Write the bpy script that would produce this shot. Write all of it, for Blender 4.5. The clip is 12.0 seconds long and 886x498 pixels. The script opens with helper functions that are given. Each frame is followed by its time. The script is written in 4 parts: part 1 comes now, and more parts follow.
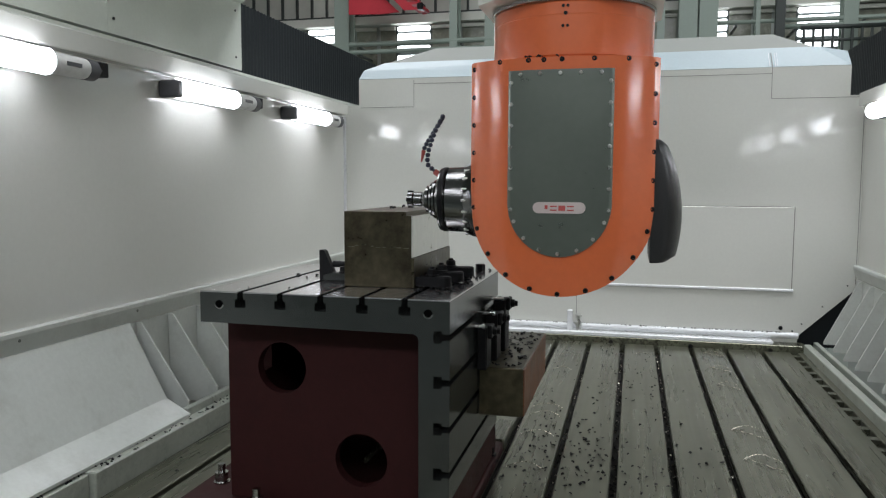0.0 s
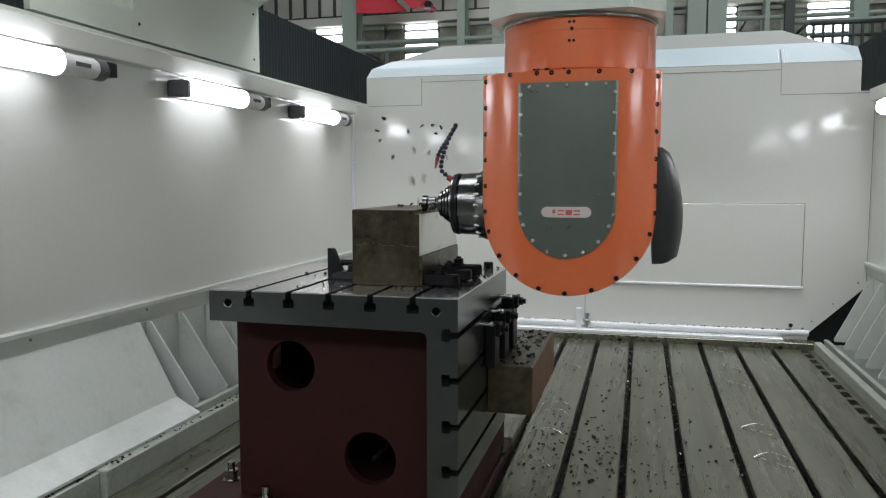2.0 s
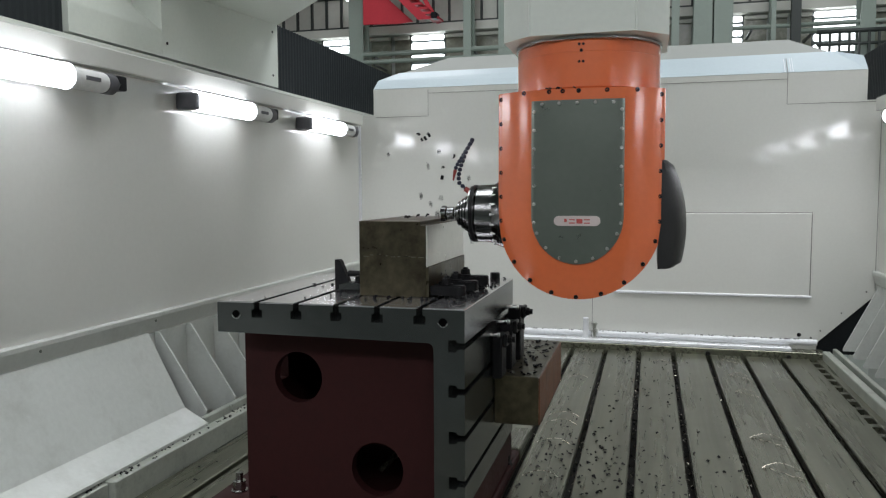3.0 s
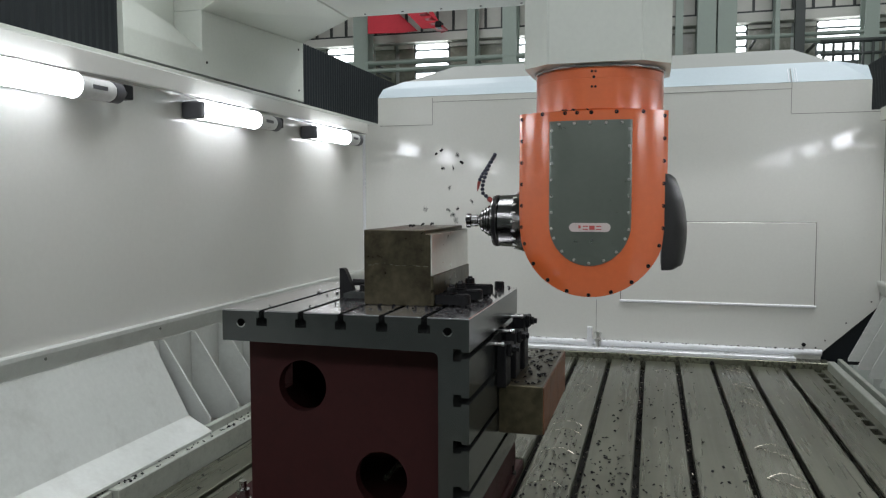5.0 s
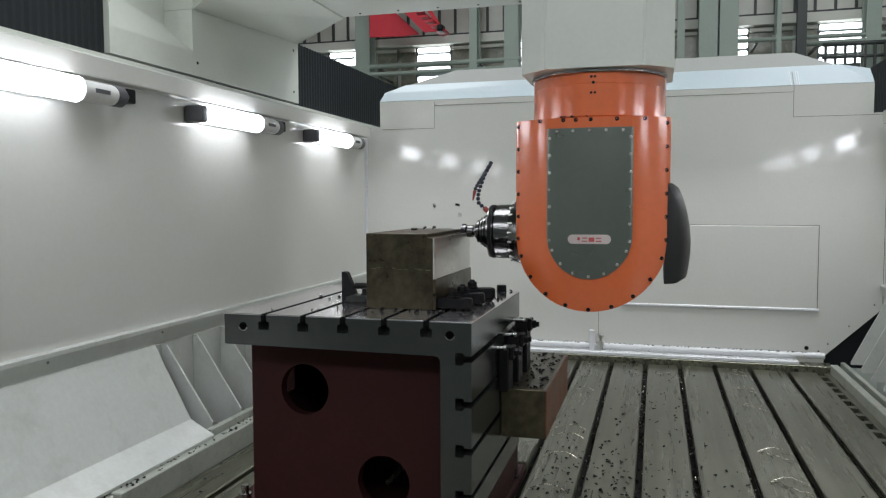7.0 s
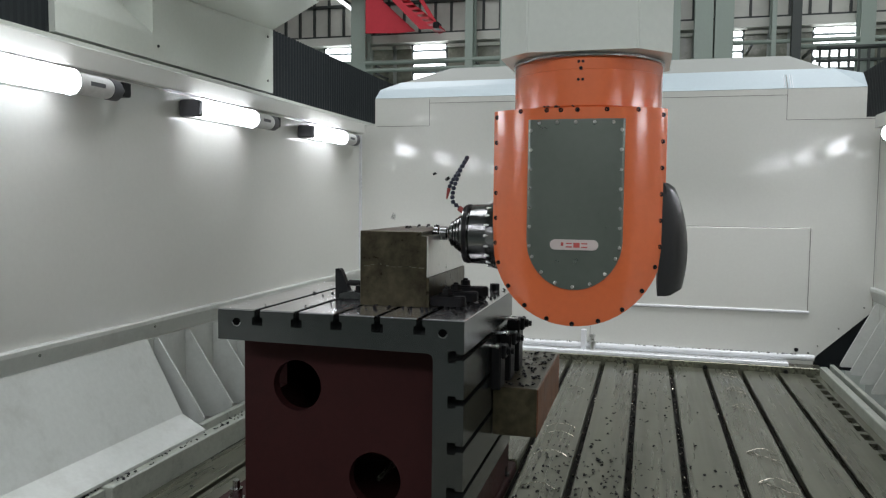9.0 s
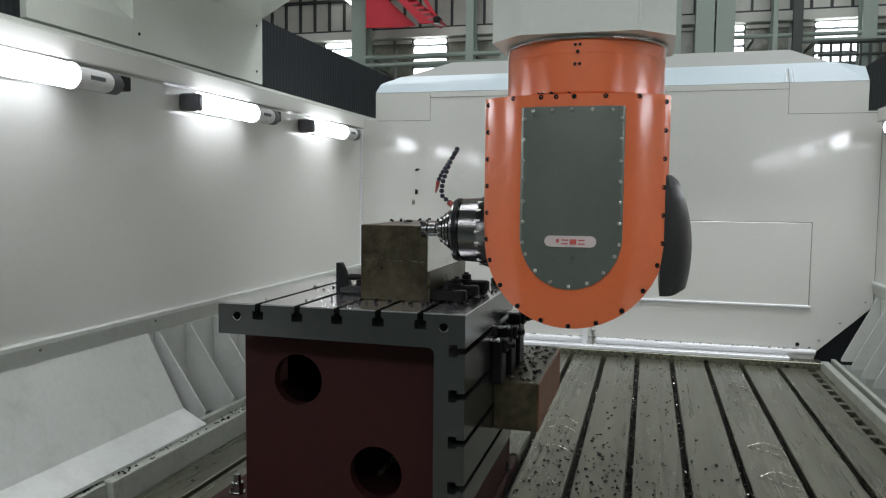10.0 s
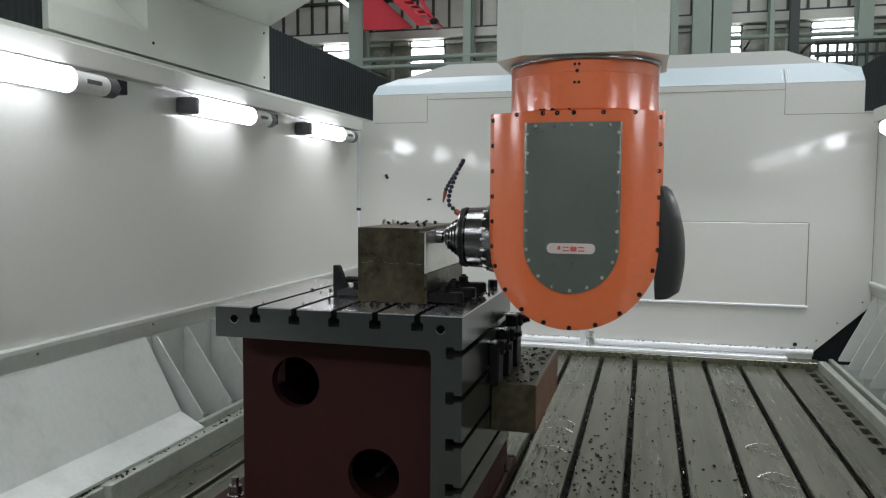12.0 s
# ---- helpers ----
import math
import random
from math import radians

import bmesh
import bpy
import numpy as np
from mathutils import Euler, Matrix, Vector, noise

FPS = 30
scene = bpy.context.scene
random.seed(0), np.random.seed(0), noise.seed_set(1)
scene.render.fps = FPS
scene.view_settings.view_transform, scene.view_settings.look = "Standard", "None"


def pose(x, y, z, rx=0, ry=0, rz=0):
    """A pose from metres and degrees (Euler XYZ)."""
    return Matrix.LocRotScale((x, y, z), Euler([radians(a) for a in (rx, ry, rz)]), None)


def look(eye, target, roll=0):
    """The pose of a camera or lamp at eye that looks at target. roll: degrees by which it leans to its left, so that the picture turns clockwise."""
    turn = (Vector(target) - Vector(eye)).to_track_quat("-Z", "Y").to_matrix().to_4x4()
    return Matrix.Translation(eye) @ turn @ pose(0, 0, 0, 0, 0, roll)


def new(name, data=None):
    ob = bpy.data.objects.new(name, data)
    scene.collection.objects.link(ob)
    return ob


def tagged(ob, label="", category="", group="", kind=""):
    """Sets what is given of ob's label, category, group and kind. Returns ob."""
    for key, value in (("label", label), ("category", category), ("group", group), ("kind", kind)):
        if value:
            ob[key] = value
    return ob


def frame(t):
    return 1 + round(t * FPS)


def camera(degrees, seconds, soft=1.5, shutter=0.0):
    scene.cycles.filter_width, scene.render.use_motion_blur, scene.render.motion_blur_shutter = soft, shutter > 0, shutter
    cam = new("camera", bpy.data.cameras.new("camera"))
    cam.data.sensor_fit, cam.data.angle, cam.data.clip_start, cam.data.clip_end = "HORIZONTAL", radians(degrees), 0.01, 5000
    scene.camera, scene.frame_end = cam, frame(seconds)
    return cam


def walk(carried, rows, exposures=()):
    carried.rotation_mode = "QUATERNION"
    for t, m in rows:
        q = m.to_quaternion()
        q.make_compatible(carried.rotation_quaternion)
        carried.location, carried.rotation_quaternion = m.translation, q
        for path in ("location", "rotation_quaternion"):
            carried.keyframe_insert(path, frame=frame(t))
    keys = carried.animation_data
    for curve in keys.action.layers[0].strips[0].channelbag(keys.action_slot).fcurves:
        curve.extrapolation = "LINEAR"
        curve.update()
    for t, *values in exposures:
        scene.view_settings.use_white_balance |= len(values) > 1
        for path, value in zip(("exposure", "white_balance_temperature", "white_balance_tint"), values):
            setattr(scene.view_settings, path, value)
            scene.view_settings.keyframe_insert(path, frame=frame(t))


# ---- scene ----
cam = camera(60.3, 12.0, soft=1.25, shutter=0.3)

PATH = [
    (0, 0.042, 0.014, 0.991, 84.98, -0.21, 13.98),
    (0.5, 0.040, 0.011, 0.992, 85.18, -0.26, 14.12),
    (1, 0.042, 0.009, 0.993, 84.99, -0.29, 14.24),
    (1.5, 0.041, 0.009, 0.993, 84.92, -0.07, 14.46),
    (2, 0.044, 0.014, 0.990, 84.86, 0.05, 14.60),
    (2.5, 0.045, 0.012, 0.993, 85.26, 0.04, 14.80),
    (3, 0.048, 0.005, 0.995, 85.58, 0.28, 15.12),
    (5, 0.045, 0.001, 0.998, 86.19, 0.13, 15.38),
    (5.5, 0.044, 0.000, 1.001, 86.34, -0.05, 15.32),
    (6, 0.043, -0.003, 1.002, 86.40, -0.10, 15.27),
    (6.5, 0.042, -0.001, 1.000, 86.16, -0.09, 15.27),
    (7, 0.044, 0.002, 0.999, 86.43, 0.18, 15.52),
    (9, 0.043, -0.006, 1.002, 86.23, -0.61, 15.04),
    (9.5, 0.039, -0.002, 0.998, 86.11, -0.58, 15.04),
    (10, 0.041, -0.001, 0.998, 85.87, -0.58, 15.09),
    (10.5, 0.045, -0.002, 0.999, 85.90, -0.62, 15.07),
    (11, 0.045, -0.004, 1.000, 86.09, -0.63, 14.92),
    (11.5, 0.045, -0.002, 1.001, 86.06, -0.53, 14.80),
    (12, 0.047, -0.003, 1.000, 85.99, -0.33, 14.96),
]
walk(cam, [(r[0], pose(*r[1:])) for r in PATH])

# ---------------------------------------------------------------- light
world = bpy.data.worlds.new("world")
scene.world = world
world.use_nodes = True
wn = world.node_tree.nodes
sky = wn.new("ShaderNodeTexSky")
sky.sky_type, sky.sun_disc, sky.sun_elevation, sky.sun_rotation = "NISHITA", False, radians(40), radians(200)
world.node_tree.links.new(sky.outputs[0], wn["Background"].inputs[0])
wn["Background"].inputs[1].default_value = 0.08
scene.view_settings.exposure = 0.48


def area_lamp(name, eye, target, sx, sy, power, color):
    d = bpy.data.lights.new(name, "AREA")
    d.shape, d.size, d.size_y, d.energy, d.color = "RECTANGLE", sx, sy, power, color
    ob = new(name, d)
    ob.matrix_world = look(eye, target)
    return ob


# fill lamps added above the open top of the machine and farther down the hall
def roof_light(x, y, z, sx, sy, power, color=(0.93, 0.96, 1.0)):
    ob = area_lamp("roof_light", (x, y, z), (x, y, 0), sx, sy, power, color)
    ob.matrix_world = pose(x, y, z)


roof_light(-1.9, 3.2, 7.3, 2.4, 3.2, 145)
roof_light(1.5, 3.2, 7.3, 2.4, 3.2, 205)
roof_light(0.0, -2.5, 7.3, 2.4, 3.2, 40)
roof_light(-4.0, 9.6, 7.3, 3.0, 3.0, 105)
roof_light(3.0, 9.6, 7.3, 3.0, 3.0, 105)
# broad fill lamp added behind the camera; no window stands there
area_lamp("window_light", (-0.5, -8.7, 6.9), (-0.5, 0.0, 4.2), 14.0, 1.2, 360, (0.93, 0.95, 1.0))


# ---------------------------------------------------------------- materials
def material(name, color, rough=0.5, metal=0.0, var=0.12, scale=6.0, bump=0.0, bscale=120.0, coat=0.0, dirt=None, dirt_amount=0.0, fine=60.0, spread=0.1, coat_rough=0.09, spec=0.5, along=None):
    """Principled paint or metal with cloudy and fine variation, optional dirt and relief."""
    m = bpy.data.materials.new(name)
    m.use_nodes = True
    n, l = m.node_tree.nodes, m.node_tree.links
    b = n["Principled BSDF"]
    tc = n.new("ShaderNodeTexCoord")
    info = n.new("ShaderNodeObjectInfo")
    add = n.new("ShaderNodeVectorMath")
    add.operation = "ADD"
    off = n.new("ShaderNodeVectorMath")
    off.operation = "SCALE"
    off.inputs[3].default_value = 7.0
    l.new(info.outputs["Random"], off.inputs[0])
    l.new(tc.outputs["Object"], add.inputs[0])
    l.new(off.outputs[0], add.inputs[1])
    place = add.outputs[0]
    if along is not None:
        mp = n.new("ShaderNodeMapping")
        mp.inputs["Scale"].default_value = along
        l.new(place, mp.inputs[0])
        place = mp.outputs[0]
    big = n.new("ShaderNodeTexNoise")
    big.inputs["Scale"].default_value, big.inputs["Detail"].default_value = scale, 5
    small = n.new("ShaderNodeTexNoise")
    small.inputs["Scale"].default_value, small.inputs["Detail"].default_value = fine, 4
    for t in (big, small):
        l.new(place, t.inputs["Vector"])
    mix = n.new("ShaderNodeMath")
    mix.operation = "ADD"
    l.new(big.outputs[0], mix.inputs[0])
    l.new(small.outputs[0], mix.inputs[1])
    ramp = n.new("ShaderNodeMapRange")
    ramp.inputs["From Min"].default_value, ramp.inputs["From Max"].default_value = 0.6, 1.4
    ramp.inputs["To Min"].default_value, ramp.inputs["To Max"].default_value = 1 - var, 1 + var
    l.new(mix.outputs[0], ramp.inputs[0])
    mul = n.new("ShaderNodeVectorMath")
    mul.operation = "SCALE"
    mul.inputs[0].default_value = color
    l.new(ramp.outputs[0], mul.inputs[3])
    last = mul.outputs[0]
    if dirt is not None:
        dn = n.new("ShaderNodeTexNoise")
        dn.inputs["Scale"].default_value, dn.inputs["Detail"].default_value = scale * 2.3, 8
        dn.inputs["Roughness"].default_value = 0.7
        l.new(add.outputs[0], dn.inputs["Vector"])
        dr = n.new("ShaderNodeMapRange")
        dr.inputs["From Min"].default_value, dr.inputs["From Max"].default_value = 0.5, 0.72
        dr.inputs["To Max"].default_value = dirt_amount
        l.new(dn.outputs[0], dr.inputs[0])
        dm = n.new("ShaderNodeMix")
        dm.data_type = "RGBA"
        l.new(dr.outputs[0], dm.inputs["Factor"])
        l.new(last, dm.inputs["A"])
        dm.inputs["B"].default_value = (*dirt, 1)
        last = dm.outputs["Result"]
    l.new(last, b.inputs["Base Color"])
    rr = n.new("ShaderNodeMapRange")
    rr.inputs["From Min"].default_value, rr.inputs["From Max"].default_value = 0.6, 1.4
    rr.inputs["To Min"].default_value, rr.inputs["To Max"].default_value = max(0.03, rough - spread), rough + spread
    l.new(mix.outputs[0], rr.inputs[0])
    l.new(rr.outputs[0], b.inputs["Roughness"])
    b.inputs["Metallic"].default_value = metal
    b.inputs["Specular IOR Level"].default_value = spec
    b.inputs["Coat Weight"].default_value = coat
    b.inputs["Coat Roughness"].default_value = coat_rough
    if bump > 0:
        bn = n.new("ShaderNodeTexNoise")
        bn.inputs["Scale"].default_value, bn.inputs["Detail"].default_value = bscale, 3
        l.new(tc.outputs["Object"], bn.inputs["Vector"])
        bp = n.new("ShaderNodeBump")
        bp.inputs["Strength"].default_value, bp.inputs["Distance"].default_value = bump, 0.004
        l.new(bn.outputs[0], bp.inputs["Height"])
        l.new(bp.outputs[0], b.inputs["Normal"])
    return m


def brushed(name, color, rough, stretch, var=0.25, metal=1.0, dirt=None, dirt_amount=0.0, spread=0.12, marks=0.25, streak=None, along=None):
    """Machined metal with marks drawn out along one axis and oily stains."""
    m = material(name, color, rough, metal, var, 3.0, 0.0, 100, 0.0, dirt, dirt_amount, 40.0, spread, along=along)
    n, l = m.node_tree.nodes, m.node_tree.links
    mp = n.new("ShaderNodeMapping")
    mp.inputs["Scale"].default_value = stretch
    tc = next(q for q in n if q.bl_idname == "ShaderNodeTexCoord")
    l.new(tc.outputs["Object"], mp.inputs[0])
    t = n.new("ShaderNodeTexNoise")
    t.inputs["Scale"].default_value, t.inputs["Detail"].default_value = 1.0, 3
    l.new(mp.outputs[0], t.inputs["Vector"])
    bp = n.new("ShaderNodeBump")
    bp.inputs["Strength"].default_value, bp.inputs["Distance"].default_value = marks, 0.002
    l.new(t.outputs[0], bp.inputs["Height"])
    l.new(bp.outputs[0], n["Principled BSDF"].inputs["Normal"])
    if streak is not None:
        sm = n.new("ShaderNodeMapping")
        sm.inputs["Scale"].default_value = streak
        l.new(tc.outputs["Object"], sm.inputs[0])
        st = n.new("ShaderNodeTexNoise")
        st.inputs["Scale"].default_value, st.inputs["Detail"].default_value = 1.0, 4
        l.new(sm.outputs[0], st.inputs["Vector"])
        sr = n.new("ShaderNodeMapRange")
        sr.inputs["From Min"].default_value, sr.inputs["From Max"].default_value = 0.3, 0.7
        sr.inputs["To Min"].default_value, sr.inputs["To Max"].default_value = 0.80, 1.20
        l.new(st.outputs[0], sr.inputs[0])
        base = n["Principled BSDF"].inputs["Base Color"]
        old = base.links[0].from_socket
        sv = n.new("ShaderNodeVectorMath")
        sv.operation = "SCALE"
        l.new(old, sv.inputs[0])
        l.new(sr.outputs[0], sv.inputs[3])
        l.new(sv.outputs[0], base)
    return m


def glow(name, color, strength):
    m = bpy.data.materials.new(name)
    m.use_nodes = True
    b = m.node_tree.nodes["Principled BSDF"]
    b.inputs["Base Color"].default_value = (*color, 1)
    b.inputs["Emission Color"].default_value = (*color, 1)
    b.inputs["Emission Strength"].default_value = strength
    return m


M_WALL = material("cream_sheet_paint", (0.68, 0.68, 0.635), 0.45, 0, 0.03, 0.9, 0.0, 2.0, 1.0, spread=0.02, coat_rough=0.10)
M_WALL.node_tree.nodes["Principled BSDF"].inputs["Coat IOR"].default_value = 1.7
M_APRON = material("pale_green_paint", (0.60, 0.62, 0.585), 0.38, 0, 0.07, 2.5, 0.08, 160, 0.1, (0.28, 0.28, 0.24), 0.30)
M_GANTRY = material("grey_green_machine_paint", (0.68, 0.71, 0.65), 0.33, 0, 0.04, 1.6, 0.05, 60, 0.3, spread=0.03)
M_CHIPPAN = material("splashed_paint", (0.40, 0.42, 0.37), 0.35, 0, 0.12, 5, 0.12, 120, 0.1, (0.12, 0.12, 0.10), 0.45)
M_SEAM = material("seam_shadow_gap", (0.20, 0.20, 0.18), 0.7)
M_ORANGE = material("orange_enamel", (0.76, 0.150, 0.036), 0.36, 0, 0.05, 5, 0.10, 70, 0.9, spread=0.04, coat_rough=0.15)
M_ORANGE.node_tree.nodes["Principled BSDF"].inputs["Coat IOR"].default_value = 1.75
M_PANEL = material("dark_grey_cover_plate", (0.225, 0.250, 0.222), 0.30, 0.8, 0.05, 4, 0.02, 200, 0.0, spread=0.04)
M_IRON = brushed("scraped_cast_iron", (0.092, 0.098, 0.096), 0.20, (300, 6, 300), 0.10, 0.75, spread=0.05, marks=0.05)
M_GROUND = brushed("ground_iron_top", (0.78, 0.76, 0.78), 0.15, (260, 5, 260), 0.10, 0.95, (0.30, 0.30, 0.29), 0.3, spread=0.06, marks=0.05)
# lengthwise streaks in the colour stand for wear and for mirrored light
M_TABLE = brushed("planed_table_iron", (0.150, 0.152, 0.112), 0.29, (90, 0.9, 90), 0.14, 0.65, (0.070, 0.066, 0.052), 0.3, marks=0.10, spread=0.08, streak=(22, 0.5, 22), along=(1.5, 0.07, 1.5))
# near-black base for the bottoms of slots and gutters
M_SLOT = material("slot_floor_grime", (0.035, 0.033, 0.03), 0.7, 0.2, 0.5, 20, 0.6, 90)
M_RED = material("maroon_primer", (0.040, 0.0125, 0.0127), 0.55, 0, 0.15, 4, 0.06, 70, 0, (0.022, 0.010, 0.010), 0.45, spec=0.12)
M_BLOCK = brushed("sawn_steel_stock", (0.080, 0.069, 0.042), 0.34, (60, 60, 6), 0.55, 0.6, (0.022, 0.014, 0.008), 0.9, marks=0.16, streak=(18, 18, 7))
M_MILLED = brushed("freshly_milled_steel", (0.80, 0.80, 0.77), 0.34, (9, 240, 240), 0.10, 1.0)
M_BLACK = material("black_oxide_steel", (0.010, 0.010, 0.011), 0.45, 0.2, 0.3, 30, 0.2, 120, spec=0.22)
M_RUBBER = material("black_moulded_cover", (0.013, 0.013, 0.014), 0.38, 0, 0.15, 12, 0.1, 200)
M_BELLOWS = material("black_bellows_cloth", (0.016, 0.020, 0.023), 0.55, 0, 0.2, 4, 0.05, 160, spec=0.3)
M_CHROME = brushed("polished_steel", (0.42, 0.42, 0.41), 0.17, (20, 300, 300), 0.08, 1.0, None, 0, 0.05)
M_HOLE = material("oily_hole", (0.003, 0.003, 0.003), 0.9, spec=0.02)
M_STEEL = material("bright_zinc_screw", (0.72, 0.72, 0.70), 0.30, 1.0, 0.1, 40)
M_HOSE = material("blue_black_plastic", (0.018, 0.022, 0.045), 0.35)
M_NOZZLE = material("red_plastic_nozzle", (0.33, 0.06, 0.05), 0.45)
M_WHITE = material("white_plastic_pipe", (0.74, 0.75, 0.77), 0.30, 0, 0.04, 6, 0, 100, 0.3, (0.4, 0.4, 0.36), 0.2)
# blue of the mirrored sky is put into the cap's base colour
M_CAPSHEET = material("pale_blue_grey_sheet", (0.40, 0.47, 0.50), 0.46, 0.1, 0.05, 1.2, 0.10, 9, 0.1, spread=0.05)
M_ROOFSHEET = material("dull_grey_roof_sheet", (0.27, 0.28, 0.26), 0.6, 0, 0.08, 1.5, 0.05, 8, spec=0.25)
# dark surroundings mirrored by the spindle nose are put into this base colour
M_SPINDLE = brushed("oily_spindle_steel", (0.20, 0.20, 0.20), 0.16, (20, 300, 300), 0.10, 1.0, None, 0, 0.05)
M_REDDISH = brushed("rusty_flame_cut_steel", (0.20, 0.085, 0.045), 0.5, (60, 60, 10), 0.35, 0.3, (0.06, 0.03, 0.02), 0.6, marks=0.2, streak=(26, 26, 5))
M_LABEL = material("silver_nameplate", (0.72, 0.62, 0.60), 0.35, 0.3, 0.05)
M_MARK = material("red_print", (0.55, 0.10, 0.09), 0.5)
M_TUBE = glow("lit_lamp_tube", (0.90, 0.93, 1.0), 8.2)
M_CAP = material("grey_lamp_cap", (0.10, 0.10, 0.11), 0.45)
M_SLEEVE = material("white_lamp_sleeve", (0.75, 0.75, 0.74), 0.35)
M_CHIP = material("blued_swarf", (0.010, 0.010, 0.012), 0.45, 0.1, 0.5, 60, spec=0.2)
M_CURL = material("bright_swarf_curl", (0.75, 0.70, 0.62), 0.25, 1.0, 0.2, 60)
M_CONC = material("hall_floor_paint", (0.16, 0.19, 0.17), 0.5, 0, 0.15, 0.8)
M_HALL = material("hall_cladding", (0.42, 0.45, 0.42), 0.6, 0, 0.12, 0.6)
M_COLUMN = material("grey_green_column_paint", (0.28, 0.335, 0.29), 0.5, 0, 0.08, 2)
M_DARKBAR = material("dark_window_bar", (0.036, 0.044, 0.040), 0.5)
M_GLASS = material("dusty_wired_glass", (0.60, 0.60, 0.54), 0.35, 0, 0.12, 0.9, fine=5.0)
M_DIM = material("dim_workshop_glass", (0.22, 0.225, 0.18), 0.25, 0, 0.35, 1.6, fine=9.0)
M_BAND = material("pale_girder_paint", (0.62, 0.62, 0.56), 0.5, 0, 0.1, 1.0)
M_SKYPANE = glow("daylit_pane", (0.93, 0.97, 1.0), 2.0)
M_CRANE = material("red_crane_paint", (0.50, 0.045, 0.060), 0.6, 0, 0.15, 2, spec=0.15)


# ---------------------------------------------------------------- mesh helpers
def box(bm, x0, x1, y0, y1, z0, z1, bev=0.0, seg=1):
    r = bmesh.ops.create_cube(bm, size=1.0, matrix=Matrix.Translation(((x0 + x1) / 2, (y0 + y1) / 2, (z0 + z1) / 2)) @ Matrix.Diagonal((x1 - x0, y1 - y0, z1 - z0, 1)))
    if bev > 0:
        edges = list({e for v in r["verts"] for e in v.link_edges})
        bmesh.ops.bevel(bm, geom=edges, offset=bev, segments=seg, affect="EDGES", profile=0.5)
    return bm


def prism(bm, poly, axis, a, b):
    """Extrudes a polygon along an axis; the polygon lies in the two other axes, in order."""
    def place(p, h):
        return {"x": (h, p[0], p[1]), "y": (p[0], h, p[1]), "z": (p[0], p[1], h)}[axis]
    lo = [bm.verts.new(place(p, a)) for p in poly]
    hi = [bm.verts.new(place(p, b)) for p in poly]
    faces = [bm.faces.new(lo), bm.faces.new(hi[::-1])]
    for i in range(len(poly)):
        j = (i + 1) % len(poly)
        faces.append(bm.faces.new((lo[j], lo[i], hi[i], hi[j])))
    bmesh.ops.recalc_face_normals(bm, faces=faces)
    return bm


def lathe(bm, profile, m=Matrix(), seg=32):
    """Turns (radius, height) pairs round z and poses the result with m; the ends are capped."""
    rings = []
    for r, h in profile:
        rings.append([bm.verts.new(m @ Vector((r * math.cos(2 * math.pi * i / seg), r * math.sin(2 * math.pi * i / seg), h))) for i in range(seg)])
    faces = []
    for a, b in zip(rings, rings[1:]):
        for i in range(seg):
            j = (i + 1) % seg
            f = bm.faces.new((a[i], a[j], b[j], b[i]))
            f.smooth = seg > 8
            faces.append(f)
    faces += [bm.faces.new(rings[0][::-1]), bm.faces.new(rings[-1])]
    bmesh.ops.recalc_face_normals(bm, faces=faces)
    return bm


ALONG_X, ALONG_Y = pose(0, 0, 0, 0, 90, 0), pose(0, 0, 0, -90, 0, 0)


def tube(bm, pts, r, seg=10):
    """A round bar through points."""
    pts = [Vector(p) for p in pts]
    rings = []
    for i, p in enumerate(pts):
        d = (pts[min(i + 1, len(pts) - 1)] - pts[max(i - 1, 0)]).normalized()
        q = d.to_track_quat("Z", "Y")
        rings.append([bm.verts.new(p + q @ Vector((r * math.cos(2 * math.pi * k / seg), r * math.sin(2 * math.pi * k / seg), 0))) for k in range(seg)])
    for a, b in zip(rings, rings[1:]):
        for k in range(seg):
            f = bm.faces.new((a[k], a[(k + 1) % seg], b[(k + 1) % seg], b[k]))
            f.smooth = True
    bm.faces.new(rings[0][::-1])
    bm.faces.new(rings[-1])
    return bm


def finish(name, bm, mat):
    me = bpy.data.meshes.new(name)
    bm.normal_update()
    for e in bm.edges:
        if len(e.link_faces) == 2 and e.calc_face_angle(0.0) > 0.6:
            e.smooth = False
    bm.to_mesh(me)
    bm.free()
    me.materials.append(mat)
    return me


def part(name, bm, mat, parent=None, label="", m=None):
    ob = new(name, finish(name, bm, mat))
    if parent is not None:
        ob.parent = parent
    if m is not None:
        ob.matrix_basis = m
    return tagged(ob, label)


def again(ob, m, parent=None):
    """One more object on the same mesh."""
    o = new(ob.name.split(".")[0], ob.data)
    o.parent = ob.parent if parent is None else parent
    o.matrix_basis = m
    return o


def thing(name, label, category, group="", kind="", at=(0, 0, 0)):
    ob = new(name)
    ob.location = at
    ob.empty_display_size = 0.05
    return tagged(ob, label, category, group, kind)


def B():
    return bmesh.new()


CX = -0.27          # middle of the machine
XL, XR = -1.872, 1.332   # enclosure walls
YB = 4.92           # back wall


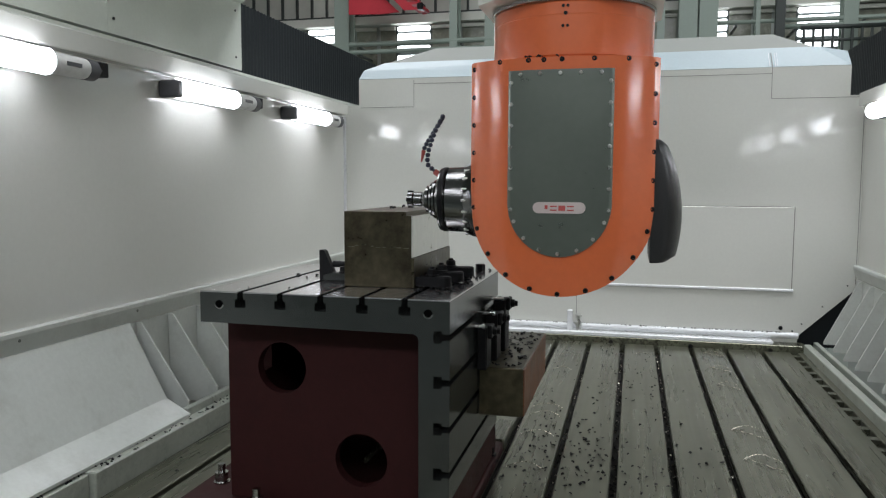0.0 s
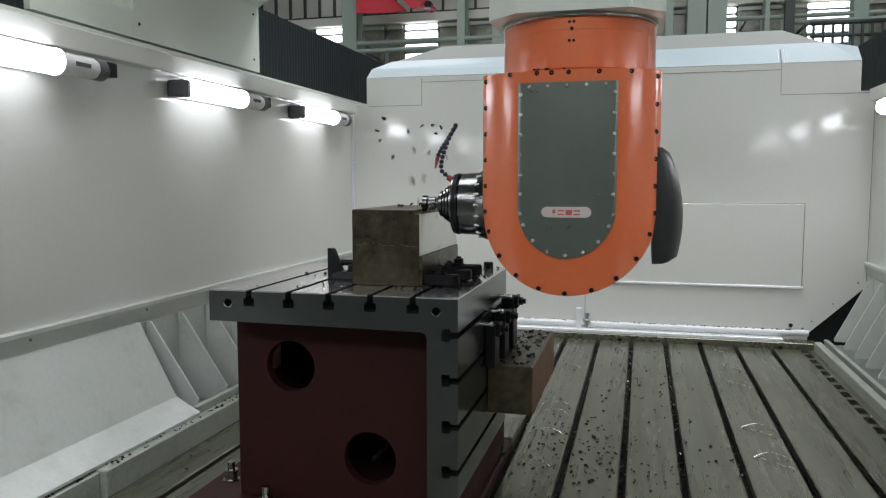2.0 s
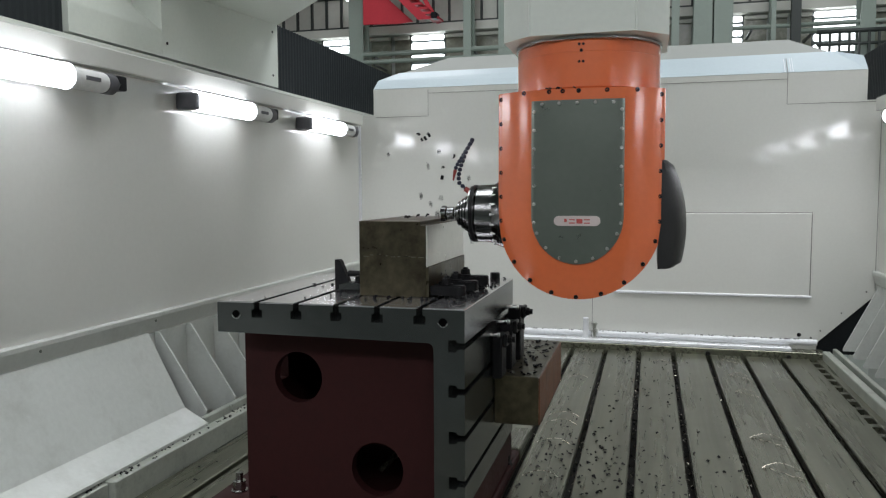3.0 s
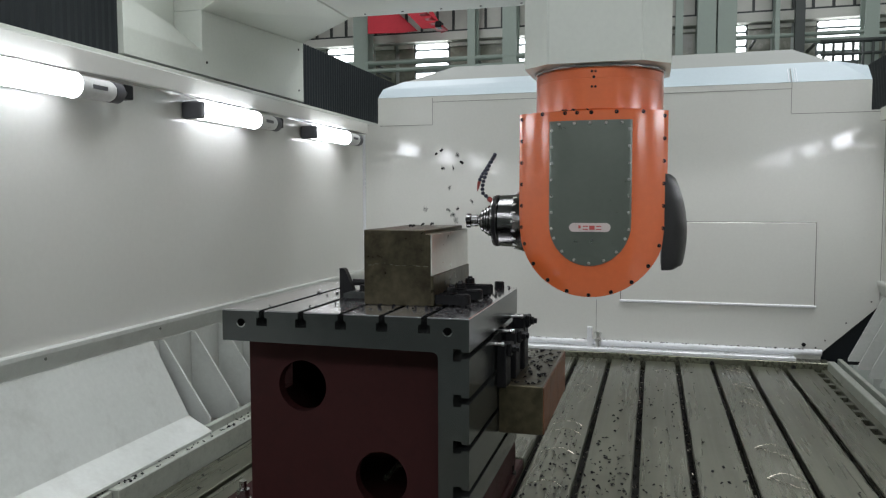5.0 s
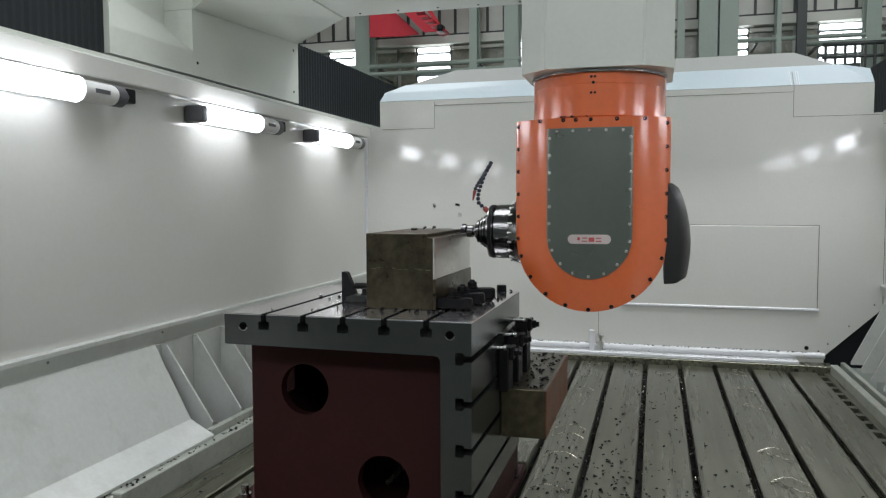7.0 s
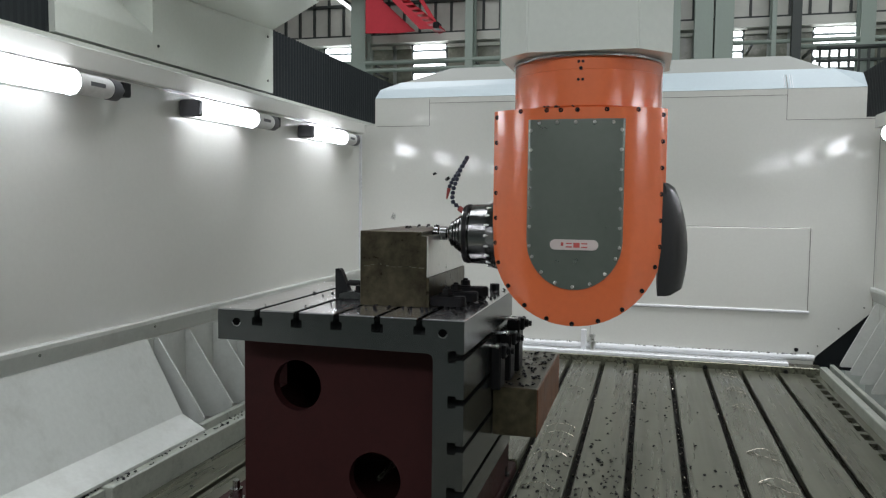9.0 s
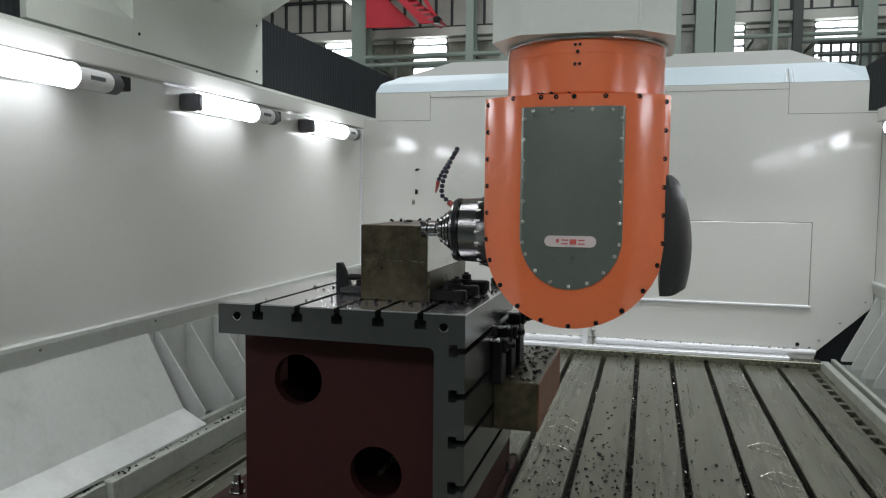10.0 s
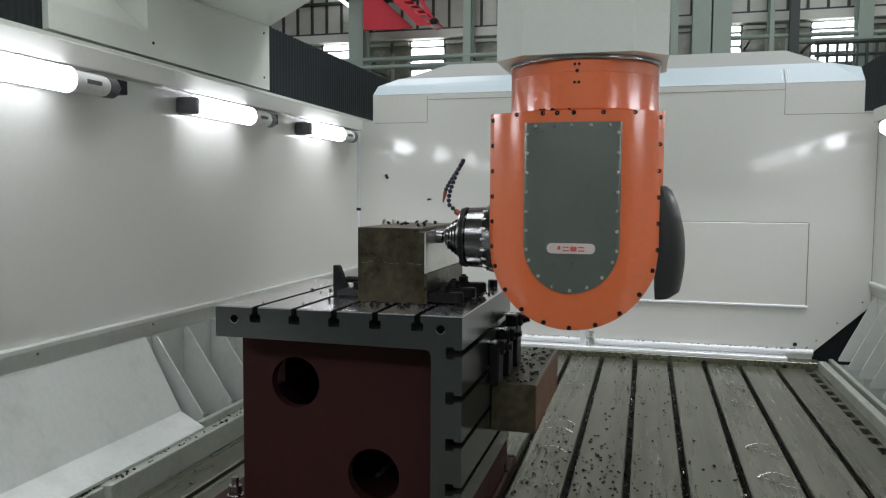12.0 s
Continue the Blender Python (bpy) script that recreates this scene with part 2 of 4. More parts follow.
# ---------------------------------------------------------------- hall
def hall():
    floor = part("floor", box(B(), -14, 14, -9, 16, -0.85, -0.7), M_CONC)
    tagged(floor, "green-grey painted concrete hall floor", "floor", kind="structure")
    ceil = B()
    box(ceil, -14, 14, -9, 16, 8.0, 8.2)
    for k in range(6):
        box(ceil, -14, 14, -7 + k * 4.2, -6.8 + k * 4.2, 7.5, 7.995)
    tagged(part("ceiling", ceil, M_HALL), "grey hall roof with cross beams", "ceiling", kind="structure")
    for nm, b in (("wall_west", (-14.2, -14, -9, 16)), ("wall_east", (14, 14.2, -9, 16)), ("wall_south", (-14, 14, -9.2, -9))):
        tagged(part(nm, box(B(), *b, -0.85, 8.2), M_HALL), "grey clad hall wall", "wall", kind="structure")
    # far wall with bands of windows
    y = 14.0
    wall = tagged(part("wall_north", box(B(), -14, 14, y + 0.25, y + 0.5, -0.85, 8.2), M_HALL), "grey clad hall wall with window bands", "wall", kind="structure")
    first = None
    for row, z0 in enumerate((4.16, 4.74)):
        for k in range(46):
            x0 = -8.9 + k * 0.31
            if first is None:
                first = part("pane", box(B(), x0 + 0.02, x0 + 0.29, y + 0.16, y + 0.2, z0, z0 + 0.54), M_GLASS, wall)
            else:
                again(first, pose(x0 + 8.9, 0, z0 - 4.16), wall)
    for k in range(47):
        x0 = -8.9 + k * 0.31
        part("mullion", box(B(), x0 - 0.018, x0 + 0.018, y + 0.1, y + 0.22, 4.14, 5.3), M_DARKBAR, wall)
    for z in (4.125, 4.72, 5.3):
        part("transom", box(B(), -14, 14, y + 0.06, y + 0.24, z - 0.022, z + 0.022), M_DARKBAR, wall)
    part("girder", box(B(), -14, 14, y - 0.02, y + 0.25, 3.95, 4.10), M_BAND, wall, "pale girder under the window band")
    # daylit windows of the lower band
    for x0, x1 in ((-6.2, -5.52), (-4.38, -3.74), (-2.44, -1.8), (1.36, 1.53), (2.65, 3.33), (5.0, 5.7)):
        w = thing("window", "daylit factory window with cross bars", "window", "hall windows", "structure", (0, 0, 0))
        part("frame", box(B(), x0 - 0.05, x1 + 0.05, y + 0.19, y + 0.24, 3.1, 3.946), M_DARKBAR, w)
        for z0, z1 in ((3.835, 3.925), (3.60, 3.795), (3.445, 3.56), (3.27, 3.385)):
            b = box(B(), x0, x1, y + 0.14, y + 0.185, z0, z1, 0.03, 2)
            part("pane", b, M_SKYPANE, w)
    # dim workshop bays between, with posts and pale lamps behind the glass
    for x0, x1 in ((-5.2, -4.8), (-4.72, -4.42), (-3.70, -3.36), (-3.12, -2.68), (1.56, 1.92), (2.06, 2.24), (2.42, 2.62), (0.1, 0.7), (-1.6, -0.2), (3.55, 4.6)):
        part("bay_glass", box(B(), x0, x1, y + 0.17, y + 0.2, 3.15, 3.86), M_DIM, wall, "dim glazed bay")
        part("head_bar", box(B(), x0, x1, y + 0.10, y + 0.16, 3.86, 3.92), M_BAND, wall)


def column(x, y, w):
    c = thing("column", "grey-green painted steel hall column", "column", "hall columns", "structure", (x, y, -0.7))
    b = B()
    box(b, -w / 2, w / 2, -0.16, -0.13, 0, 8.6)
    box(b, -w / 2, w / 2, 0.13, 0.16, 0, 8.6)
    box(b, -0.02, 0.02, -0.13, 0.13, 0, 8.6)
    part("shaft", b, M_COLUMN, c)
    part("base_plate", box(B(), -w / 2 - 0.1, w / 2 + 0.1, -0.25, 0.25, 0, 0.03), M_COLUMN, c)


def hall_rails():
    for z, r, x0, x1 in ((3.50, 0.045, -9, -1.6), (3.36, 0.04, -9, -1.9), (3.60, 0.035, 1.3, 9), (3.50, 0.04, 2.2, 9)):
        p = thing("service_pipe", "grey service pipe on brackets along the hall wall", "pipe", "hall pipes", "structure")
        part("run", tube(B(), [(x0, 13.5, z), (x1, 13.5, z)], r, 8), M_COLUMN, p)
        for k in range(int((x1 - x0) / 1.9) + 1):
            x = x0 + 0.3 + 1.9 * k
            part("bracket", box(B(), x - 0.02, x + 0.02, 13.5, 14.245, z - r - 0.03, z - r), M_DARKBAR, p)


def guard_rail():
    """Dark guard rail on a far platform, standing on the hall floor."""
    g = thing("guard_rail", "dark steel guard rail before a daylit window", "railing", kind="structure")
    part("rail", tube(B(), [(2.55, 13.35, 3.44), (3.9, 13.35, 3.44)], 0.035, 8), M_DARKBAR, g)
    part("rail", tube(B(), [(2.55, 13.35, 3.24), (3.9, 13.35, 3.24)], 0.025, 8), M_DARKBAR, g)
    first = None
    for k in range(10):
        if first is None:
            first = part("post", box(B(), 2.58, 2.615, 13.33, 13.37, -0.7, 3.44), M_DARKBAR, g)
        else:
            again(first, pose(0.14 * k, 0, 0), g)


def strip_light():
    s = thing("strip_light", "lit slanting strip light under the hall roof", "lamp")
    part("tube", prism(B(), [(-6.15, 5.02), (-6.05, 5.02), (-5.48, 4.60), (-5.48, 4.52)], "y", 13.88, 13.93), M_SKYPANE, s)
    part("housing", prism(B(), [(-6.05, 5.03), (-5.98, 5.03), (-5.46, 4.65), (-5.46, 4.60)], "y", 13.88, 14.06), M_DARKBAR, s)


def crane():
    """Red stair of the overhead crane, hung from its girder under the roof."""
    c = thing("crane_stair", "red painted crane stair hung below its girder", "crane stair")
    def P(x, z):
        k = 13.0 / 14.0
        return (0.044 + (x - 0.044) * k, 1 + (z - 1) * k)
    part("panel", prism(B(), [P(-5.30, 5.4), P(-5.30, 4.16), P(-4.62, 4.14), P(-4.30, 4.16), P(-4.95, 4.75), P(-4.95, 5.4)], "y", 13.0, 13.04), M_CRANE, c)
    part("stringer", prism(B(), [P(-4.98, 4.98), P(-4.86, 4.98), P(-3.90, 4.14), P(-4.14, 4.14)], "y", 12.8, 12.84), M_CRANE, c)
    part("stringer", prism(B(), [P(-4.42, 5.0), P(-4.34, 5.0), P(-3.82, 4.16), P(-3.90, 4.14)], "y", 13.2, 13.24), M_CRANE, c)
    for k in range(9):
        t = k / 8
        x, z = -4.72 + 0.86 * t, 4.90 - 0.72 * t
        px, pz = P(x, z)
        part("tread", box(B(), px - 0.10, px + 0.09, 12.85, 13.19, pz - 0.02, pz + 0.015), M_CRANE, c)
    part("girder", box(B(), -13.0, -3.4, 12.8, 13.3, 5.0, 7.999), M_CRANE, c, "red crane girder")
    part("buffer", box(B(), P(-3.9, 4.2)[0], P(-3.78, 4.2)[0], 12.8, 13.0, P(0, 4.15)[1], P(0, 4.27)[1], 0.02), M_BLACK, c)


# ---------------------------------------------------------------- enclosure
def side_wall(sign, name):
    """Side wall of the enclosure, its lamp beam, rail, chip apron and ribs. sign 1 is the -x side."""
    def X(x):
        return x if sign > 0 else 2 * CX - x
    def bx(b, x0, x1, *r):
        a, c = sorted((X(x0), X(x1)))
        return box(b, a, c, *r)
    def pr(b, poly, a, c):
        return prism(b, [(X(x), z) for x, z in poly], "y", a, c)
    w = tagged(part(name, bx(B(), -2.0, XL, 0.2, YB + 0.1, -0.6, 1.46), M_WALL), "cream painted sheet-metal enclosure wall", "wall", kind="structure")
    # lamp beam along the top with its lower return
    part("beam", bx(B(), -2.06, -1.82, 0.2, YB - 0.05, 1.43, 1.505, 0.004), M_WALL, w, "cream edge beam above the lamps")
    b = B()
    pr(b, [(XL + 0.001, 0.514), (XL + 0.020, 0.514), (XL + 0.025, 0.509), (XL + 0.025, 0.495), (XL + 0.006, 0.437), (XL + 0.001, 0.437)], 0.2, YB - 0.002)
    part("rail", b, M_APRON, w, "pale ledge strip along the wall")
    # folded chip apron over the front part
    b = B()
    pr(b, [(-1.855, 0.4365), (-1.70, 0.150), (-1.598, 0.096), (-1.598, 0.086), (-1.711, 0.142), (-1.868, 0.4365)], 0.2, 2.575)
    part("apron", b, M_APRON, w, "bent pale green chip apron")
    # open ribs behind it; on the far side of the table they stand nearer to the wall
    rx, rz, lz = (-1.6405, 0.125, 0.112) if sign > 0 else (-1.676, 0.075, 0.045)
    part("back_sheet", bx(B(), XL + 0.001, XL + 0.006, 2.58, YB - 0.004, 0.05, 0.43), M_APRON, w)
    k = 0
    y = 2.63
    while y < YB - 0.05:
        b = B()
        pr(b, [(XL + 0.007, 0.43), (-1.845, 0.43), (rx, rz), (rx, min(rz, 0.06)), (XL + 0.007, 0.06)], y, y + 0.009)
        part("rib", b, M_APRON, w)
        y += 0.215
    # gutter steps down to the table
    part("gutter_lip", bx(B(), rx + 0.0005, rx + 0.0265, 2.58, YB - 0.006, -0.05, lz, 0.003), M_CHIPPAN, w, "splashed gutter lip")
    part("gutter_lip", bx(B(), -1.640, -1.614, 0.2, 2.578, -0.05, 0.066, 0.003), M_CHIPPAN, w, "splashed gutter lip")
    part("gutter_floor", bx(B(), -1.74, -1.60, 0.2, YB - 0.008, -0.12, -0.052), M_SLOT, w, "dark gutter floor")
    sx, sz = (-1.563, 0.084) if sign > 0 else (-1.572, 0.052)
    part("gutter_step", bx(B(), -1.612, -1.586, 0.2, 1.99, -0.05, sz - 0.006, 0.003), M_CHIPPAN, w, "splashed gutter step")
    part("gutter_step", bx(B(), -1.612, sx, 1.992, YB - 0.126, -0.05, sz, 0.004), M_CHIPPAN, w, "splashed gutter step")
    for yy in (0.9, 1.43, 2.02, 2.62, 3.2, 3.9):
        b = B()
        lathe(b, [(0.0055, 0), (0.0055, 0.002), (0.004, 0.003)], Matrix.Translation((X(XL + 0.0205), yy, 0.480)) @ pose(0, 0, 0, 0, 90 * sign, 0), 10)
        part("screw", b, M_PANEL, w)
    return w


def back_wall():
    w = B()
    outline = [(-1.872, 0.03), (1.019, 0.03), (1.021, 0.075), (1.332, 0.375), (1.332, 1.50), (1.246, 1.50), (1.246, 1.672), (-1.763, 1.672), (-1.763, 1.50), (-1.872, 1.50)]
    prism(w, outline, "y", YB, YB + 0.06)
    wall = tagged(part("wall_back", w, M_WALL), "cream painted back wall of the machine enclosure", "wall", kind="structure")
    # sloped sheet-metal cap
    c = B()
    lo = [(-1.763, YB, 1.674), (1.246, YB, 1.674), (1.239, 5.0, 1.765), (1.101, 5.12, 1.816), (-1.643, 5.12, 1.808), (-1.755, 5.0, 1.743)]
    vs = [c.verts.new(p) for p in lo]
    c.faces.new(vs)
    vb = [c.verts.new((p[0], YB + 0.3, p[2] - 0.01)) for p in lo]
    c.faces.new(vb[::-1])
    for i in range(6):
        j = (i + 1) % 6
        c.faces.new((vs[j], vs[i], vb[i], vb[j]))
    bmesh.ops.recalc_face_normals(c, faces=c.faces)
    part("lower_cap", c, M_CAPSHEET, wall, "sloping sheet cap, sky sheen put into its colour")
    c = B()
    a = [(-1.63, 5.13, 1.806), (1.085, 5.13, 1.814), (0.888, 5.40, 1.948), (-1.357, 5.40, 1.943)]
    vs = [c.verts.new(p) for p in a]
    c.faces.new(vs)
    vb = [c.verts.new((p[0], YB + 0.5, p[2] - 0.01)) for p in a]
    c.faces.new(vb[::-1])
    for i in range(4):
        j = (i + 1) % 4
        c.faces.new((vs[j], vs[i], vb[i], vb[j]))
    bmesh.ops.recalc_face_normals(c, faces=c.faces)
    part("upper_cap", c, M_ROOFSHEET, wall, "sloping grey roof sheet")
    # overlap seam of the cap with folds beside it, their bright streaks painted white
    def on_cap(x, t, lift=0.0015):
        return (x, YB + 0.08 * t, 1.674 + 0.091 * t + lift)
    for x, r in ((0.806, 0.002), (0.820, 0.003), (0.838, 0.002), (0.850, 0.0015)):
        part("cap_seam", tube(B(), [on_cap(x, 0.02), on_cap(x, 0.5), on_cap(x, 0.98)], r, 6), M_ROOFSHEET if r > 0.0025 else M_WHITE, wall, "lapped seam of the cap, bright streaks painted white")
    # narrow panel joints and access panel
    def joint(x0, x1, z0, z1):
        part("joint", box(B(), x0, x1, YB - 0.0012, YB + 0.004, z0, z1), M_SEAM, wall)
    joint(-1.379, 0.82, 1.634, 1.637)
    joint(-1.381, -1.378, 1.485, 1.66)
    joint(-1.749, -1.381, 1.484, 1.487)
    joint(0.819, 0.822, 1.49, 1.66)
    joint(0.822, 1.30, 1.488, 1.491)
    joint(0.819, 0.822, 1.66, 1.672)
    joint(-0.296, -0.293, 0.13, 0.350)
    joint(1.322, 1.325, 0.40, 1.48)
    p = box(B(), -0.143, 0.974, YB - 0.004, YB + 0.01, 0.352, 0.848, 0.0015)
    part("access_panel", p, M_WALL, wall, "flush access panel with a folded lower lip")
    joint(-0.148, 0.979, 0.848, 0.853)
    joint(0.974, 0.979, 0.352, 0.848)
    joint(-0.148, -0.143, 0.352, 0.848)
    part("panel_lip", box(B(), -0.150, 0.985, YB - 0.014, YB - 0.0042, 0.342, 0.358, 0.003), M_WHITE, wall)
    for x, z, r in ((0.924, 0.121, 0.012), (0.99, 0.105, 0.005), (1.04, 0.15, 0.004), (1.15, 0.26, 0.004), (1.28, 0.39, 0.004)):
        b = B()
        lathe(b, [(r, 0), (r, 0.006), (r * 0.6, 0.008)], Matrix.Translation((x, YB - 0.0005, z)) @ pose(0, 0, 0, 90, 0, 0), 12)
        part("screw", b, M_BLACK, wall)
    # dark gusset below the cut corner
    b = B()
    prism(b, [(1.02, 0.0), (1.40, 0.0), (1.40, 0.40), (1.335, 0.372), (1.022, 0.070)], "y", YB + 0.065, YB + 0.08)
    tagged(part("corner_sheet", b, M_BELLOWS, wall), "black sheet behind the cut corner")
    part("corner_trim", box(B(), XL + 0.0005, XL + 0.016, YB - 0.014, YB - 0.0015, 0.516, 1.428), M_WHITE, wall, "pale corner trim")
    part("backing_sheet", box(B(), -1.9, 1.0, YB + 0.065, YB + 0.075, -0.6, 0.07), M_CHIPPAN, wall)


def work_lamp(x, y0, turned=False):
    """Tubular machine lamp lying along y; its clear tube glows."""
    lamp = thing("work_lamp", "lit tubular machine work lamp on the enclosure wall", "lamp", "work lamps", at=(x, y0, 1.374))
    sign = 1
    if turned:
        lamp.matrix_basis = pose(x, y0 + 0.81, 1.374, 0, 0, 180)
    def body(name, prof, mat, label=""):
        b = B()
        lathe(b, prof, ALONG_Y, 24)
        return part(name, b, mat, lamp, label)
    def shell(name, a0, a1, r, mat, label):
        """Part of a tube round y between two angles, measured from +x down."""
        b = B()
        n = 16
        poly = [(r * math.cos(a0 + (a1 - a0) * k / n), -r * math.sin(a0 + (a1 - a0) * k / n)) for k in range(n + 1)]
        prism(b, [(x * sign, z) for x, z in poly], "y", 0.076, 0.529)
        for f in b.faces:
            f.smooth = len(f.verts) == 4
        part(name, b, mat, lamp, label)
    shell("tube", radians(-98), radians(116), 0.042, M_TUBE, "glowing clear tube")
    shell("reflector", radians(120), radians(258), 0.041, M_SLEEVE, "white reflector behind the tube")
    part("end_block", box(B(), -0.064, 0.030, 0.034, 0.075, -0.040, 0.032, 0.010, 2), M_CAP, lamp, "dark square end block")
    sl = body("sleeve", [(0.045, 0.53), (0.045, 0.536), (0.036, 0.540), (0.036, 0.700), (0.034, 0.705)], M_SLEEVE, "white printed sleeve")
    part("print", box(B(), 0.0345 * sign - 0.003, 0.0345 * sign + 0.003, 0.585, 0.655, -0.006, 0.008), M_CAP, sl)
    body("cap", [(0.037, 0.705), (0.037, 0.748), (0.030, 0.758)], M_CAP, "grey end cap")
    b = B()
    box(b, -0.065, -0.008, 0.800, 0.850, -0.012, 0.040, 0.004)
    tube(b, [(0, 0.755, 0), (0, 0.775, 0), (-0.010, 0.795, 0.006), (-0.02, 0.81, 0.010)], 0.012, 8)
    part("bracket", b, M_BLACK, lamp, "black wall bracket")


FOLDS = []


def bellows(sign):
    """Pleated black way cover on top of the side wall."""
    def X(x):
        return x if sign > 0 else 2 * CX - x
    bel = thing("way_bellows", "black pleated way cover along the gantry rail", "bellows", "way covers")
    p = 0.04
    poly = [(X(-2.122), 0.0), (X(-2.1195), p / 2), (X(-2.122), p - 0.0005), (X(-2.6), p - 0.0005), (X(-2.6), 0.0)]
    b = prism(B(), poly, "z", 1.59, 1.982)
    for v in b.verts:
        if v.co.z > 1.9 and abs(v.co.y - p / 2) < 1e-5:
            v.co.z += 0.005
    first = part("pleat", b, M_BELLOWS, bel)
    first.matrix_basis = pose(0, 0.3, 0)
    # pleats before the gantry fold up as it comes, those behind it slip under its cover
    for k in range(1, 64):
        FOLDS.append((k, again(first, pose(0, 0.3 + 0.03 * k, 0), bel)))
    for k in range(80, 155):
        again(first, pose(0, 0.3 + p * k, 0), bel)
    # rail bed under it
    s = B()
    a, c = sorted((X(-2.6), X(-2.06)))
    box(s, a, c, 0.2, 6.3, -0.7, 1.585)
    tagged(part("rail_wall", s, M_GANTRY), "grey cast gantry rail bed", "machine bed", "rail beds", "structure")


# ---------------------------------------------------------------- slotted table
def table():
    t = thing("machine_table", "planed cast-iron machine table with T-slots and swarf", "machine table", at=(0, 0, 0))
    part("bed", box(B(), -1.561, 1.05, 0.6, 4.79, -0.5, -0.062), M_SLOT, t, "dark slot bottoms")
    xs = [-1.561] + [-1.4 + 0.2 * k for k in range(12)] + [0.962]
    w, tw = 0.0125, 0.024
    for i, (a, c) in enumerate(zip(xs, xs[1:])):
        a2 = a + (w if i else 0)
        c2 = c - (w if i < len(xs) - 2 else 0)
        at_, ct = (a + tw if i else a), (c - tw if i < len(xs) - 2 else c)
        e = 0.0045
        poly = [(a2, -0.032), (a2, -e), (a2 + e, 0.0), (c2 - e, 0.0), (c2, -e), (c2, -0.032), (ct, -0.034), (ct, -0.06), (at_, -0.06), (at_, -0.034)]
        b = B()
        y1 = 4.79
        prism(b, poly, "y", 0.6, y1)
        part("table_bar", b, M_TABLE, t)
    # drain slot with bridges along the edge away from the fixture
    part("table_bar", box(B(), 0.999, 1.05, 0.6, 4.79, -0.06, 0.0, 0.003), M_TABLE, t)
    first = None
    for k in range(31):
        if first is None:
            first = part("bridge", box(B(), 0.9622, 0.9988, 0.70, 0.745, -0.055, -0.004), M_TABLE, t)
        else:
            again(first, pose(0, 0.133 * k, 0), t)


def coolant_pipe():
    p = thing("coolant_pipe", "white coolant pipe with swarf along the back wall", "pipe", at=(0, 4.862, 0.098))
    part("pipe", tube(B(), [(-1.5, 0, -0.011), (1.012, 0, -0.011)], 0.0190, 16), M_WHITE, p)
    part("post", box(B(), -0.345, -0.312, -0.03, 0.0, -0.09, 0.09, 0.003), M_WHITE, p, "white upright bracket")
    b = B()
    lathe(b, [(0.016, -0.05), (0.016, 0), (0.024, 0.002), (0.024, 0.018), (0.012, 0.02), (0.012, 0.045), (0.02, 0.047), (0.02, 0.06)], Matrix.Translation((-0.275, -0.022, 0)), 14)
    part("valve", b, M_STEEL, p, "small metal valve")
    ledge = B()
    box(ledge, -1.55, 0.866, 4.795, 4.90, 0.038, 0.062, 0.004)
    bar = tagged(part("end_bar", box(B(), -1.55, 1.05, 4.793, 4.91, -0.06, 0.0375, 0.003), M_TABLE), "planed iron end bar of the table", "bar", kind="structure")
    for x in (-0.62, -0.07, 0.40, 0.85):
        b = B()
        lathe(b, [(0.013, 0.0), (0.013, 0.010), (0.007, 0.010), (0.007, 0.006)], Matrix.Translation((x, 4.792, 0.008)) @ pose(0, 0, 0, 90, 0, 0), 14)
        part("bolt", b, M_BLACK, bar)
    tagged(part("gutter_ledge", ledge, M_WHITE), "white painted ledge behind the table", "ledge", kind="structure")


hall()
for cx, w in ((-5.24, 0.28), (-2.44, 0.25), (-3.13, 0.14), (0.85, 0.29), (1.17, 0.29), (0.42, 0.12), (1.93, 0.07), (3.30, 0.21), (-7.6, 0.3)):
    column(cx, 13.62, w)
duct = thing("cable_duct", "dark upright cable duct in the hall", "duct", kind="structure")
part("duct", box(B(), 2.17, 2.31, 13.3, 13.42, -0.7, 8.0), M_DARKBAR, duct)
hall_rails()
guard_rail()
crane()
strip_light()
side_wall(1, "wall_left")
side_wall(-1, "wall_right")
back_wall()
for y0 in (0.523, 1.60, 2.79, 3.91):
    work_lamp(-1.806, y0)
    work_lamp(2 * CX + 1.806, y0 - 0.12, True)
bellows(1)
bellows(-1)
table()
coolant_pipe()


# ---------------------------------------------------------------- angle plate fixture
FX0, FX1, FY0, FY1, FZ = -1.126, -0.408, 1.90, 2.62, 0.687


def t_slot_top(x, z, w=0.0085, tw=0.0165, d1=0.021, d2=0.044):
    return [(x - w, z), (x - w, z - d1), (x - tw, z - d1), (x - tw, z - d2), (x + tw, z - d2), (x + tw, z - d1), (x + w, z - d1), (x + w, z)]


def bolt(name, parent, x, y, z, r=0.014, h=0.04, mat=None, axis=None):
    b = B()
    m = Matrix.Translation((x, y, z)) @ (axis or Matrix())
    lathe(b, [(r * 1.8, 0), (r * 1.8, 0.004), (r * 1.4, 0.004), (r * 1.4, 0.004 + h * 0.5), (r * 0.8, 0.004 + h * 0.5), (r * 0.8, h)], m, 8)
    return part(name, b, mat or M_STEEL, parent)


